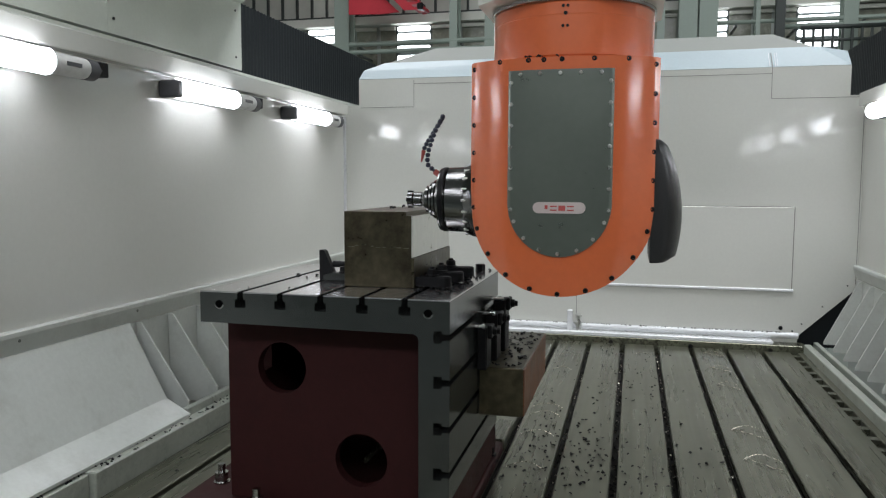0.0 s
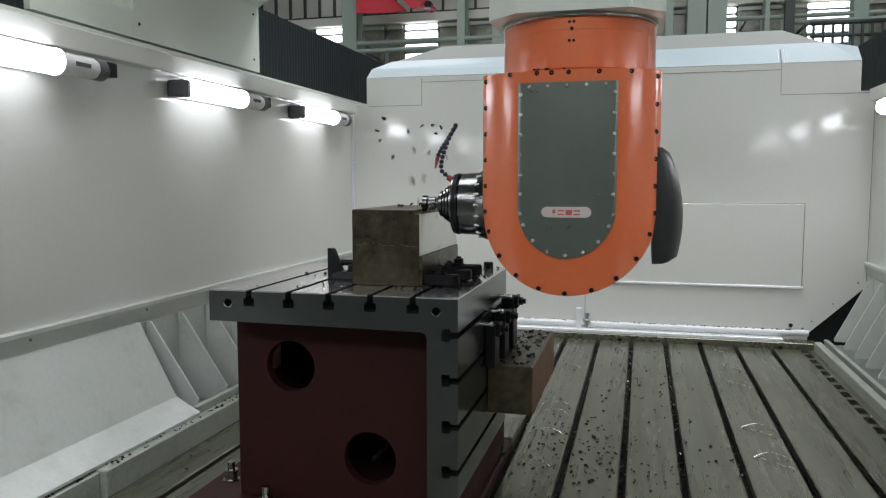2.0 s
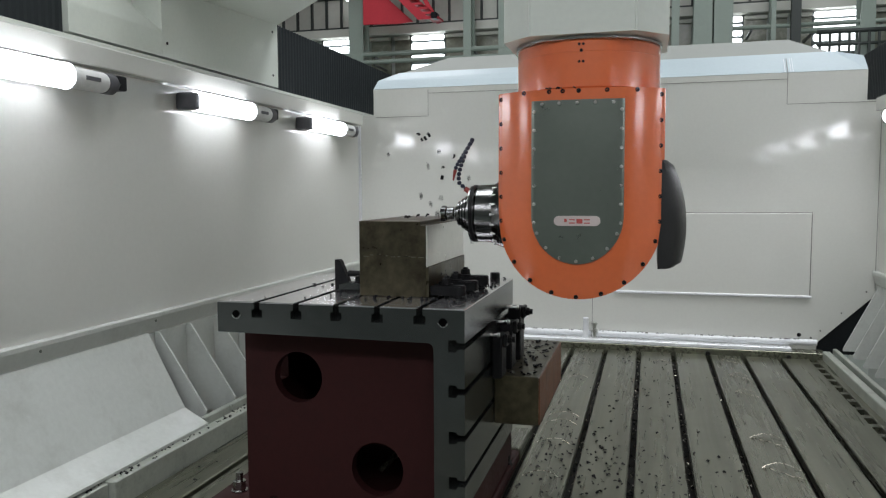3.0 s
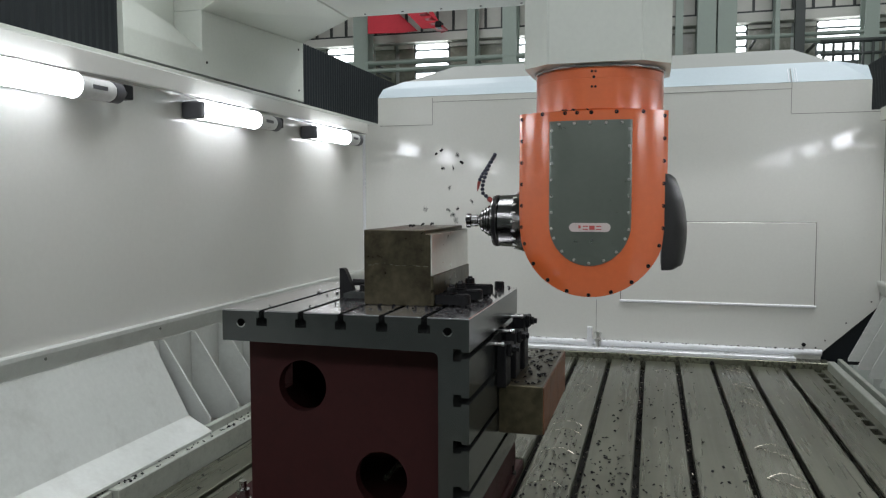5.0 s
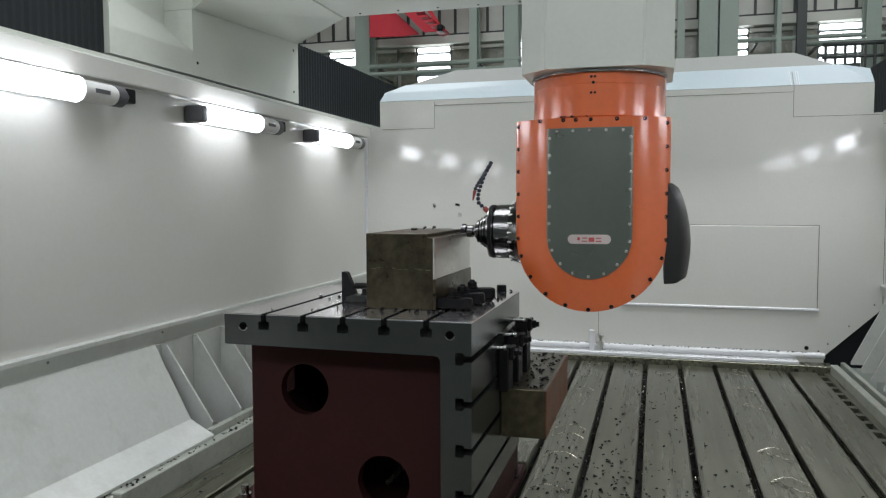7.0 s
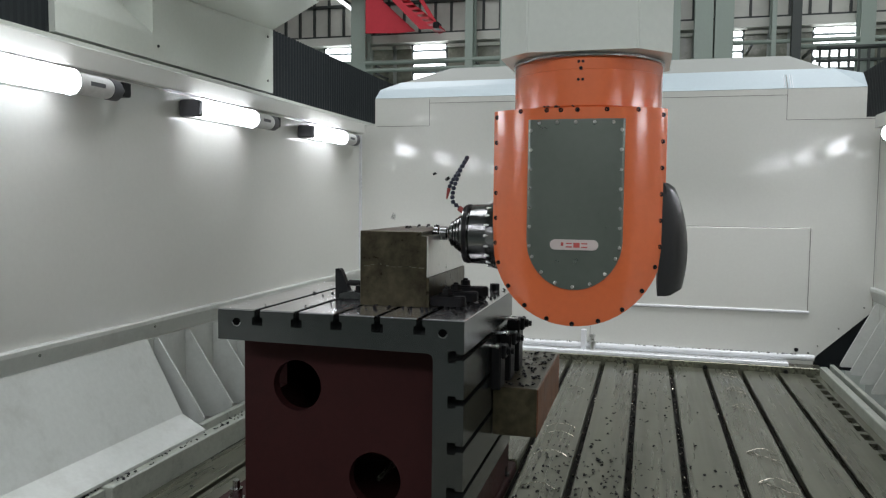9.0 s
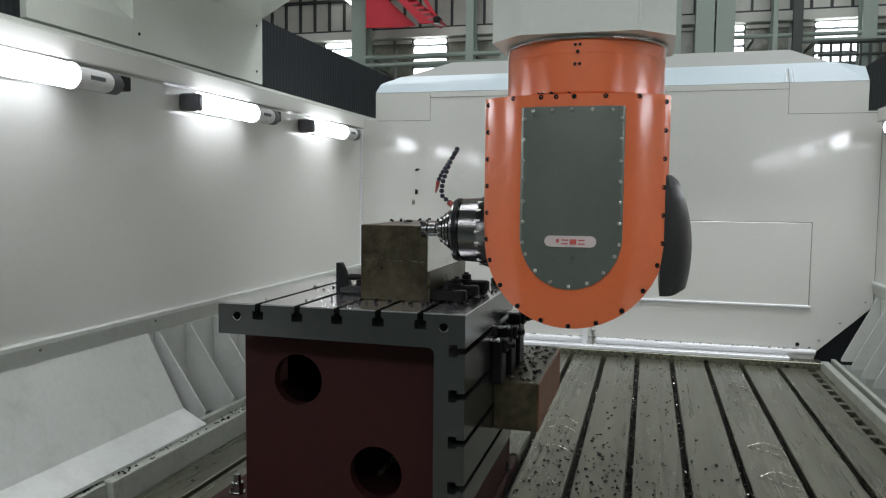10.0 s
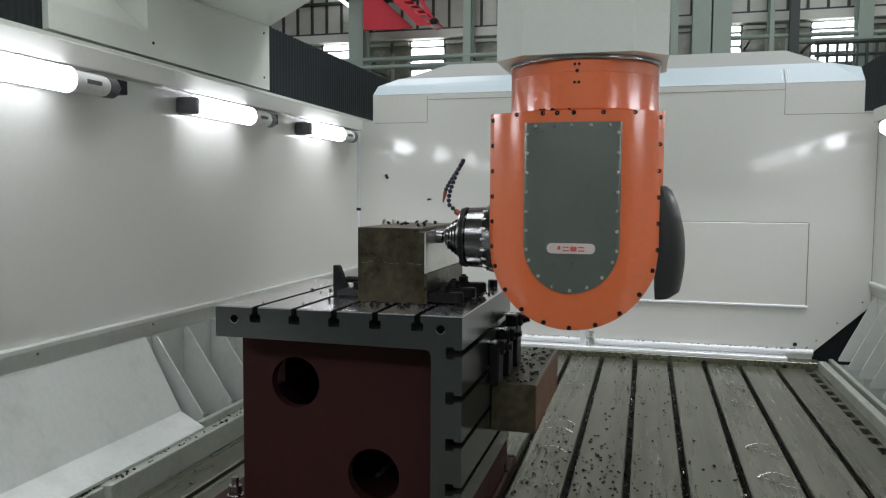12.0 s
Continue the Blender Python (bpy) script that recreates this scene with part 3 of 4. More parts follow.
def web_with_holes(bm, x0, x1, z0, z1, y0, y1, holes):
    """A plate in the xz plane with round holes through it, all of one piece."""
    seg = 32
    xs = sorted({x0, x1, *[h[0] + s * h[2] * 1.15 for h in holes for s in (-1, 1)]})
    zs = sorted({z0, z1, *[h[1] + s * h[2] * 1.15 for h in holes for s in (-1, 1)]})
    made = {}
    def v(x, y, z):
        k = (round(x, 5), round(y, 5), round(z, 5))
        if k not in made:
            made[k] = bm.verts.new((x, y, z))
        return made[k]
    for xa, xb in zip(xs, xs[1:]):
        for za, zb in zip(zs, zs[1:]):
            h = next((h for h in holes if abs((xa + xb) / 2 - h[0]) < 1e-4 and abs((za + zb) / 2 - h[1]) < 1e-4), None)
            if h is None:
                for y in (y0, y1):
                    bm.faces.new((v(xa, y, za), v(xb, y, za), v(xb, y, zb), v(xa, y, zb)))
                continue
            s, r = h[2] * 1.15, h[2]
            for i in range(seg):
                def ring(k, y, q):
                    a = 2 * math.pi * (k % seg) / seg
                    f = r if q else s / max(abs(math.cos(a)), abs(math.sin(a)))
                    return v(h[0] + f * math.cos(a), y, h[1] + f * math.sin(a))
                for y in (y0, y1):
                    bm.faces.new((ring(i, y, 1), ring(i, y, 0), ring(i + 1, y, 0), ring(i + 1, y, 1)))
                bm.faces.new((ring(i, y0, 1), ring(i, y1, 1), ring(i + 1, y1, 1), ring(i + 1, y0, 1)))
    for za, zb in zip(zs, zs[1:]):
        for x in (x0, x1):
            bm.faces.new((v(x, y0, za), v(x, y1, za), v(x, y1, zb), v(x, y0, zb)))
    for xa, xb in zip(xs, xs[1:]):
        for z in (z0, z1):
            bm.faces.new((v(xa, y0, z), v(xa, y1, z), v(xb, y1, z), v(xb, y0, z)))
    bmesh.ops.recalc_face_normals(bm, faces=bm.faces)
    return bm


HOLES = [(-0.944, 0.447, 0.076), (-0.700, 0.190, 0.079)]


def angle_plate():
    f = thing("angle_plate", "maroon and grey cast-iron angle plate bolted to the table", "fixture", at=(0, 0, 0))
    # L-shaped grey casting with T-slots in the top and in the upright face
    zt = FZ - 0.0045
    poly = [(FX0, zt)]
    for x in (-1.003, -0.884, -0.766, -0.648, -0.530):
        poly += t_slot_top(x, zt, d1=0.0165, d2=0.0395)
    poly += [(FX1, zt)]
    w, tw, d1, d2 = 0.0085, 0.0165, 0.021, 0.044
    for z in (0.590, 0.470, 0.346, 0.224):
        poly += [(FX1, z + w), (FX1 - d1, z + w), (FX1 - d1, z + tw), (FX1 - d2, z + tw), (FX1 - d2, z - tw), (FX1 - d1, z - tw), (FX1 - d1, z - w), (FX1, z - w)]
    poly += [(FX1, 0.150), (FX1 - 0.084, 0.150), (FX1 - 0.084, FZ - 0.107), (FX1 - 0.088, FZ - 0.097), (FX1 - 0.098, FZ - 0.092), (FX0, FZ - 0.088)]
    part("slotted_plate", prism(B(), poly, "y", FY0, FY1), M_IRON, f, "scraped grey cast-iron face with T-slots")
    cuts = [FX0 - 0.0085] + [-1.003, -0.884, -0.766, -0.648, -0.530] + [FX1 + 0.0085]
    for a, c in zip(cuts, cuts[1:]):
        part("top_strip", box(B(), a + 0.0085, c - 0.0085, FY0, FY1, zt, FZ, 0.0012), M_GROUND, f, "bright ground top between the slots")
    for x in (-1.067, -0.466):
        # flat near-black disc stands in for the shade inside each hole
        b = B()
        lathe(b, [(0.0115, 0), (0.0115, 0.002)], Matrix.Translation((x, FY0 - 0.0015, 0.651)) @ ALONG_Y, 16)
        hole = part("lifting_hole", b, M_HOLE, f)
        # bright arc on the lower half only: the rim's glint put into shape
        b = B()
        tube(b, [(x + 0.0118 * math.cos(a), FY0 - 0.0008, 0.651 + 0.0118 * math.sin(a)) for a in [math.pi * (1.05 + 0.9 * k / 10) for k in range(11)]], 0.0012, 5)
        part("rim", b, M_STEEL, hole)
    # maroon webs
    wy = 2.03
    b = web_with_holes(B(), -1.116, FX1 - 0.0845, 0.045, FZ - 0.089, wy, wy + 0.035, HOLES)
    part("front_web", b, M_RED, f, "maroon web with two round holes")
    b = web_with_holes(B(), -1.116, FX1 - 0.0845, 0.045, FZ - 0.089, FY1 - 0.04, FY1 - 0.005, [])
    part("rear_web", b, M_RED, f)
    b = B()
    box(b, -1.114, -1.084, wy + 0.036, FY1 - 0.041, 0.045, 0.39)
    box(b, -1.114, -1.084, wy + 0.036, wy + 0.13, 0.39, FZ - 0.089)
    box(b, -1.114, -1.084, wy + 0.215, FY1 - 0.041, 0.39, FZ - 0.089)
    box(b, -1.114, -1.084, wy + 0.13, wy + 0.215, 0.52, FZ - 0.089)
    part("side_web", b, M_RED, f)
    part("base_flange", box(B(), -1.262, -0.400, 1.935, FY1 + 0.10, 0.0, 0.042, 0.006), M_RED, f, "maroon base flange")
    part("foot", box(B(), FX1 - 0.084, FX1 - 0.004, FY0 + 0.03, FY1, 0.042, 0.149), M_RED, f)
    lug = part("foot_pad", box(B(), -0.462, -0.398, 2.725, 2.97, 0.0, 0.046, 0.004), M_TABLE, f, "grey clamping lug")
    # near-black block on the lug's end paints the shade in its slot
    part("slot", box(B(), -0.445, -0.425, 2.7225, 2.73, 0.004, 0.034, 0.001), M_HOLE, lug, "dark bolt slot")
    b = B()
    tube(b, [(-0.77, 2.26, 0.10), (-0.700, 2.22, 0.175), (-0.688, 2.21, 0.185)], 0.009, 10)
    part("tie_rod", b, M_TABLE, f, "dull tie rod inside the casting")
    for x, y in ((-1.2, 2.12), (-1.0, 1.968), (-1.2, 2.5), (-0.6, 1.968)):
        bolt("hold_down_bolt", f, x, y, 0.042, 0.015, 0.06, M_CHROME)
    bolt("hold_down_bolt", f, -0.418, 2.57, 0.02, 0.013, 0.05, M_BLACK)
    return f


# ---------------------------------------------------------------- stock and clamps
KX0, KX1, KY0, KY1, KZ = -0.769, -0.562, 2.087, 2.524, 0.9065


SHOULDER = 0.896    # floor of the step that the cutter leaves along the upper edge


def stock():
    s = thing("steel_block", "brown oily sawn steel block with a milled side", "workpiece", at=(0, 0, 0))
    x1, xs = KX1 - 0.004, KX1 - 0.020
    b = prism(B(), [(KX0, FZ + 0.0005), (x1, FZ + 0.0005), (x1, SHOULDER - 0.001), (xs, SHOULDER - 0.001), (xs, KZ), (KX0, KZ)], "y", KY0, KY1)
    bmesh.ops.bevel(b, geom=list(b.edges), offset=0.0015, segments=1, affect="EDGES")
    part("body", b, M_BLOCK, s)
    part("milled_face", box(B(), KX1 - 0.004, KX1, KY0 + 0.001, KY1 - 0.001, FZ + 0.089, SHOULDER - 0.002), M_MILLED, s, "bright freshly milled side")
    part("sawn_edge", box(B(), KX1 - 0.004, KX1 + 0.004, KY0 + 0.001, KY1 - 0.001, FZ + 0.002, FZ + 0.088), M_BLOCK, s)
    # broken skin of mill scale in a band across the sawn end
    r = random.Random(8)
    for k in range(9):
        x = KX0 + 0.012 + 0.021 * k
        z = FZ + 0.118 + r.uniform(-0.004, 0.004)
        part("scratch", box(B(), x, x + r.uniform(0.010, 0.019), KY0 - 0.0006, KY0 + 0.001, z, z + r.uniform(0.0012, 0.003)), M_TABLE, s, "bare scratch across the sawn end" if k == 0 else "")


def slab():
    s = thing("steel_slab", "oily brown steel slab clamped to the upright face", "workpiece")
    part("body", box(B(), FX1 + 0.001, -0.270, 2.285, 2.87, 0.273, 0.424, 0.003), M_BLOCK, s)
    # reddish brown on this one side face only
    part("cut_side", box(B(), -0.2698, -0.266, 2.287, 2.868, 0.276, 0.421, 0.001), M_REDDISH, s, "reddish brown side")
    return s


def strap_clamp(m, length=0.15, lift=0.0):
    """Round-ended strap clamp with stud, washer, nut and jack screw; its nose points along +x of its own space."""
    c = thing("strap_clamp", "oily black strap clamp with stud and nut", "clamp", "strap clamps")
    c.matrix_basis = m
    n, w = 10, 0.023
    x0, x1 = 0.062 - length + w, 0.040
    plan = [(x0 + w * math.cos(t), w * math.sin(t)) for t in [math.pi / 2 + math.pi * k / n for k in range(n + 1)]]
    plan += [(x1, -w), (0.062, -0.013), (0.062, 0.013), (x1, w)]
    b = prism(B(), plan, "z", 0.007 + lift, 0.036 + lift)
    for v in b.verts:
        if v.co.x > 0.05 and v.co.z > 0.02:
            v.co.z -= 0.013
    bmesh.ops.bevel(b, geom=[e for e in b.edges if abs(e.verts[0].co.z - e.verts[1].co.z) < 0.004 and e.verts[0].co.z > 0.032 + lift], offset=0.003, segments=2, affect="EDGES")
    part("strap", b, M_BLACK, c)
    b = B()
    lathe(b, [(0.013, 0.0), (0.013, 0.003), (0.009, 0.004), (0.009, 0.0068 + lift)], Matrix.Translation((x0, 0, 0)), 12)
    part("jack_screw", b, M_BLACK, c)
    b = B()
    lathe(b, [(0.008, 0.0), (0.008, 0.060 + lift), (0.006, 0.062 + lift)], Matrix(), 12)
    part("stud", b, M_BLACK, c)
    b = B()
    lathe(b, [(0.018, 0.0362 + lift), (0.018, 0.0395 + lift)], Matrix(), 16)
    part("washer", b, M_BLACK, c)
    b = B()
    lathe(b, [(0.0145, 0.040 + lift), (0.0145, 0.054 + lift), (0.012, 0.056 + lift)], Matrix(), 6)
    part("nut", b, M_BLACK, c)
    return c


def stop_block():
    c = thing("stop_block", "black stepped stop block with a screw against the steel block", "stop", at=(-0.873, 2.23, FZ))
    b = B()
    prism(b, [(-0.030, 0.0), (0.020, 0.0), (0.016, 0.022), (-0.012, 0.088), (-0.018, 0.092), (-0.030, 0.092)], "y", -0.012, 0.012)
    part("body", b, M_BLACK, c)
    b = B()
    lathe(b, [(0.010, 0.0), (0.010, 0.08), (0.016, 0.08), (0.016, 0.094)], Matrix.Translation((0.012, 0, 0.048)) @ ALONG_X, 12)
    part("screw", b, M_BLACK, c)
    b = B()
    prism(b, [(0.005, 0.006), (0.100, 0.006), (0.100, 0.024), (0.03, 0.028), (0.005, 0.020)], "y", -0.065, -0.030)
    part("wedge", b, M_IRON, c, "grey wedge strap")
    part("packing", box(B(), 0.030, 0.085, -0.062, -0.033, 0.0, 0.0058), M_BLACK, c)
    b = B()
    lathe(b, [(0.014, 0.0275), (0.014, 0.031), (0.010, 0.031), (0.010, 0.046), (0.006, 0.047)], Matrix.Translation((0.062, -0.048, 0)), 6)
    part("nut", b, M_BLACK, c)


def upright_clamp(y, x1, top):
    """Clamp bolted in the top slot of the upright face; it presses on the slab."""
    c = thing("upright_clamp", "black clamp bar with a bright stud on the upright face", "clamp", "upright clamps", at=(FX1, y, 0))
    part("bar", box(B(), 0.004, x1, -0.035, 0.045, 0.425, top, 0.004), M_BLACK, c)
    part("cross_bar", box(B(), x1 + 0.0005, x1 + 0.014, -0.030, 0.02, top - 0.035, top + 0.006, 0.003), M_BLACK, c)
    b = B()
    lathe(b, [(0.0045, -0.02), (0.0045, x1 - 0.014), (0.007, x1 - 0.013), (0.007, x1 - 0.006)], Matrix.Translation((0, -0.036, top + 0.004)) @ ALONG_X, 12)
    part("stud", b, M_STEEL, c, "bright stud")
    b = B()
    lathe(b, [(0.013, 0.0), (0.013, 0.012), (0.009, 0.013), (0.009, 0.022)], Matrix.Translation((x1 + 0.014, -0.005, top - 0.014)) @ ALONG_X, 6)
    part("nut", b, M_BLACK, c)


def chip(bm, p, s, rng):
    """One small curled chip: a bent strip with thickness."""
    a = rng.uniform(0, 6.28)
    q = Euler((rng.uniform(-0.7, 0.7), rng.uniform(-0.7, 0.7), a)).to_matrix()
    n = 3
    w = s * rng.uniform(0.3, 0.5)
    vs = []
    for i in range(n + 1):
        t = (i / n - 0.5) * 2
        z = s * 0.20 * (1 - t * t)
        for side in (-1, 1):
            vs.append(bm.verts.new(Vector(p) + q @ Vector((t * s * 0.6, side * w, z))))
            vs.append(bm.verts.new(Vector(p) + q @ Vector((t * s * 0.6, side * w, z + s * 0.38))))
    for i in range(n):
        k = 4 * i
        a0, a1, b0, b1 = vs[k:k + 4]
        c0, c1, d0, d1 = vs[k + 4:k + 8]
        bm.faces.new((a1, c1, d1, b1))
        bm.faces.new((a0, b0, d0, c0))
        bm.faces.new((a0, c0, c1, a1))
        bm.faces.new((b0, b1, d1, d0))
    return bm


# ---------------------------------------------------------------- milling head
def u_profile(hw, top, zc=0.0, n=28, xoff=0.0):
    pts = [(xoff + hw, top)]
    for i in range(n + 1):
        a = -math.pi * i / n
        pts.append((xoff + hw * math.cos(a), zc + hw * math.sin(a)))
    pts.append((xoff - hw, top))
    return pts


def domed_plate(bm, hw, top, y0, sag, depth, xoff=0.0, lip=0.006, power=3.0, foot=None):
    """U-shaped cover whose front bulges gently about an upright axis: front at y0 in the middle, y0 + sag at the edges."""
    n = 36
    def front(x, ref):
        return y0 + sag * abs((x - xoff) / ref) ** power
    cols = []
    for i in range(n + 1):
        u = -math.cos(math.pi * i / n)
        x = xoff + hw * u
        zb = -(foot or hw) * math.sqrt(max(0.0, 1 - ((x - xoff) / hw) ** 2))
        cols.append((x, zb))
    rows = 10
    grid = []
    for x, zb in cols:
        e = 1 - abs(x - xoff) / hw
        yy = front(x, hw) + (lip if e < 0.02 else 0)
        grid.append([bm.verts.new((x, yy + (lip if k == 0 else 0), zb + (top - zb) * k / rows)) for k in range(rows + 1)])
    for a, b in zip(grid, grid[1:]):
        for k in range(rows):
            f = bm.faces.new((a[k], b[k], b[k + 1], a[k + 1]))
            f.smooth = True
    # skirt to the back
    edge = [g[0] for g in grid] + list(grid[-1][1:]) + [g[-1] for g in grid[-2::-1]] + list(grid[0][-2:0:-1])
    back = [bm.verts.new((v.co.x, y0 + depth, v.co.z)) for v in edge]
    m = len(edge)
    for i in range(m):
        j = (i + 1) % m
        bm.faces.new((edge[j], edge[i], back[i], back[j]))
    bm.faces.new(back[::-1])
    bmesh.ops.recalc_face_normals(bm, faces=bm.faces)
    return bm


def screw_on(parent, name, mat, x, y, z, r):
    b = B()
    lathe(b, [(r, 0.0), (r, -0.004), (r * 0.7, -0.006), (r * 0.45, -0.006), (r * 0.4, -0.003)], Matrix.Translation((x, y, z)) @ ALONG_Y, 10)
    return part(name, b, mat, parent)


AXIS = 0.21   # spindle axis behind the front cover


def milling_head():
    h = thing("milling_head", "orange milling head with grey cover on a square grey ram", "milling head")
    HW, TOP, OFF = 0.2225, 0.344, -0.005
    SAG = 0.066
    arm = part("fork_cover", domed_plate(B(), HW + 0.007, TOP, 0.0, SAG, 0.16, OFF, foot=0.229), M_ORANGE, h, "orange U-shaped fork cover")
    def fy(x):
        return SAG * abs(x / (HW + 0.007)) ** 3.0
    panel = part("cover_plate", domed_plate(B(), 0.125, 0.314, -0.006, SAG * (0.125 / (HW + 0.007)) ** 3.0, 0.03, -0.005, 0.001, foot=0.131), M_PANEL, h, "dark grey U-shaped cover plate")
    # black screws round the rim
    R = HW - 0.004
    rim = [(side * R, 0.327 - 0.0685 * k) for side in (-1, 1) for k in range(6)]
    rim += [(R * math.cos(a), 0.222 * math.sin(a)) for a in [math.pi + math.pi * k / 10 for k in range(1, 10)]]
    rim += [(x, TOP - 0.006) for x in (-0.148, -0.077, -0.040, 0.003, 0.078, 0.156)]
    for x, z in rim:
        screw_on(arm, "screw", M_BLACK, x + OFF, fy(x) + 0.003, z, 0.0062)
    R2 = 0.125 - 0.008
    s2 = [(side * R2, 0.285 - 0.0505 * k) for side in (-1, 1) for k in range(7)]
    s2 += [(R2 * math.cos(a), 0.123 * math.sin(a)) for a in [math.pi + math.pi * k / 8 for k in range(1, 8)]]
    s2 += [(x, 0.305) for x in (-0.095, -0.048, 0.0, 0.048, 0.095)]
    for x, z in s2:
        screw_on(panel, "screw", M_STEEL, x - 0.005, fy(x) - 0.0055, z, 0.0048)
    # nameplate with printed mark
    b = B()
    n = 12
    poly = [(0.049 + 0.0135 * math.cos(a), 0.0135 * math.sin(a)) for a in [-math.pi / 2 + math.pi * k / n for k in range(n + 1)]]
    poly += [(-0.049 + 0.0135 * math.cos(a), 0.0135 * math.sin(a)) for a in [math.pi / 2 + math.pi * k / n for k in range(n + 1)]]
    prism(b, [(x - 0.003, z - 0.0125) for x, z in poly], "y", -0.0095, -0.0005)
    plate = part("nameplate", b, M_LABEL, panel, "silver nameplate with red print")
    b = B()
    for x0, x1, z0, z1 in ((-0.037, -0.030, -0.003, 0.006), (-0.024, -0.008, -0.007, -0.004), (-0.024, -0.008, 0.002, 0.005), (-0.004, 0.012, -0.007, 0.0055), (0.016, 0.032, -0.007, -0.004), (0.016, 0.032, 0.002, 0.005)):
        box(b, x0, x1, -0.0105, -0.009, z0 - 0.0125, z1 - 0.0125)
    part("mark", b, M_MARK, panel, "red bars printed on the nameplate")
    # body behind the cover, rear arm, neck
    part("fork_body", prism(B(), u_profile(HW, TOP - 0.002), "y", 0.161, 0.40), M_ORANGE, h)
    b = B()
    lathe(b, [(0.202, TOP - 0.03), (0.202, TOP + 0.002), (0.205, TOP + 0.006), (0.205, TOP + 0.098), (0.2042, TOP + 0.099), (0.205, TOP + 0.100), (0.205, TOP + 0.127), (0.202, TOP + 0.131)], Matrix.Translation((0.006, AXIS, 0)), 64)
    neck = part("neck", b, M_ORANGE, h, "orange round neck")
    b = B()
    lathe(b, [(0.208, TOP + 0.1312), (0.210, TOP + 0.133), (0.210, TOP + 0.139), (0.200, TOP + 0.1415)], Matrix.Translation((0.006, AXIS, 0)), 64)
    part("ring", b, M_CHROME, neck, "bright steel ring")
    for x, z in ((0.002, 0.462), (0.013, 0.462), (0.002, 0.416), (0.013, 0.416)):
        b = B()
        lathe(b, [(0.0038, 0.0), (0.0038, 0.004)], Matrix.Translation((x - 0.004, AXIS - 0.2065, z)) @ ALONG_Y, 8)
        part("screw", b, M_BLACK, neck)
    b = B()
    lathe(b, [(0.0045, 0.0), (0.0045, 0.004), (0.003, 0.005)], Matrix.Translation((0.004, AXIS - 0.2085, 0.445)) @ ALONG_Y, 10)
    part("plug", b, M_BLACK, neck)
    q = random.Random(17)
    for k in range(7):
        part("lodged_chip", chip(B(), (-0.045 + q.gauss(0, 0.022), 0.004 + q.uniform(0, 0.004), TOP + 0.002), q.uniform(0.004, 0.007), q), M_CHIP, h)
    # ram with chamfered corners
    rw, ch = 0.225, 0.084
    oct_ = [(-rw + ch, -rw), (rw - ch, -rw), (rw, -rw + ch), (rw, rw - ch), (rw - ch, rw), (-rw + ch, rw), (-rw, rw - ch), (-rw, -rw + ch)]
    b = prism(B(), [(x + 0.006, y + AXIS) for x, y in oct_], "z", TOP + 0.142, TOP + 2.2)
    bmesh.ops.bevel(b, geom=[e for e in b.edges if abs(e.verts[0].co.z - e.verts[1].co.z) > 1], offset=0.004, segments=2, affect="EDGES")
    part("ram", b, M_GANTRY, h, "pale grey ram with chamfered corners")
    # spindle to -x
    sp = Matrix.Translation((0, AXIS, 0)) @ pose(0, 0, 0, 0, -90, 0)
    b = B()
    lathe(b, [(0.112, 0.19), (0.106, 0.235), (0.098, 0.262), (0.096, 0.266), (0.090, 0.268), (0.088, 0.318), (0.080, 0.324), (0.080, 0.327), (0.086, 0.329), (0.086, 0.343), (0.060, 0.346)], sp, 48)
    nose = part("spindle_nose", b, M_SPINDLE, h, "polished steel spindle nose")
    b = B()
    lathe(b, [(0.0885, 0.327), (0.0885, 0.336), (0.086, 0.339)], sp, 48)
    part("seal_ring", b, M_BLACK, nose)
    for k in range(20):
        a = 2 * math.pi * k / 20
        b = B()
        lathe(b, [(0.0035, 0.0), (0.0035, 0.024)], Matrix.Translation((-0.270, AXIS + 0.0965 * math.cos(a), 0.0965 * math.sin(a))) @ ALONG_X, 8)
        part("bolt", b, M_STEEL, nose)
    # moulded tail on the other side
    b = B()
    n, m = 26, 14
    prev = None
    for i in range(n + 1):
        s = i / n
        z = 0.152 - 0.298 * s
        w = 0.090 * math.sin(math.pi * min(1.0, 0.07 + 0.62 * s)) ** 0.62 - 0.015 * s
        if i in (0, n):
            w *= 0.75
        ring = [b.verts.new((HW - 0.012 + w * math.cos(-math.pi / 2 + math.pi * k / m) ** 0.7 if 0 < k < m else HW - 0.012, AXIS + 0.15 * math.sin(-math.pi / 2 + math.pi * k / m), z)) for k in range(m + 1)]
        if prev:
            for k in range(m):
                f = b.faces.new((prev[k], prev[k + 1], ring[k + 1], ring[k]))
                f.smooth = True
            b.faces.new((prev[m], prev[0], ring[0], ring[m]))
        else:
            b.faces.new(ring)
        prev = ring
    b.faces.new(prev[::-1])
    bmesh.ops.recalc_face_normals(b, faces=b.faces)
    tail = part("tail_cover", b, M_RUBBER, h, "black moulded tail cover")
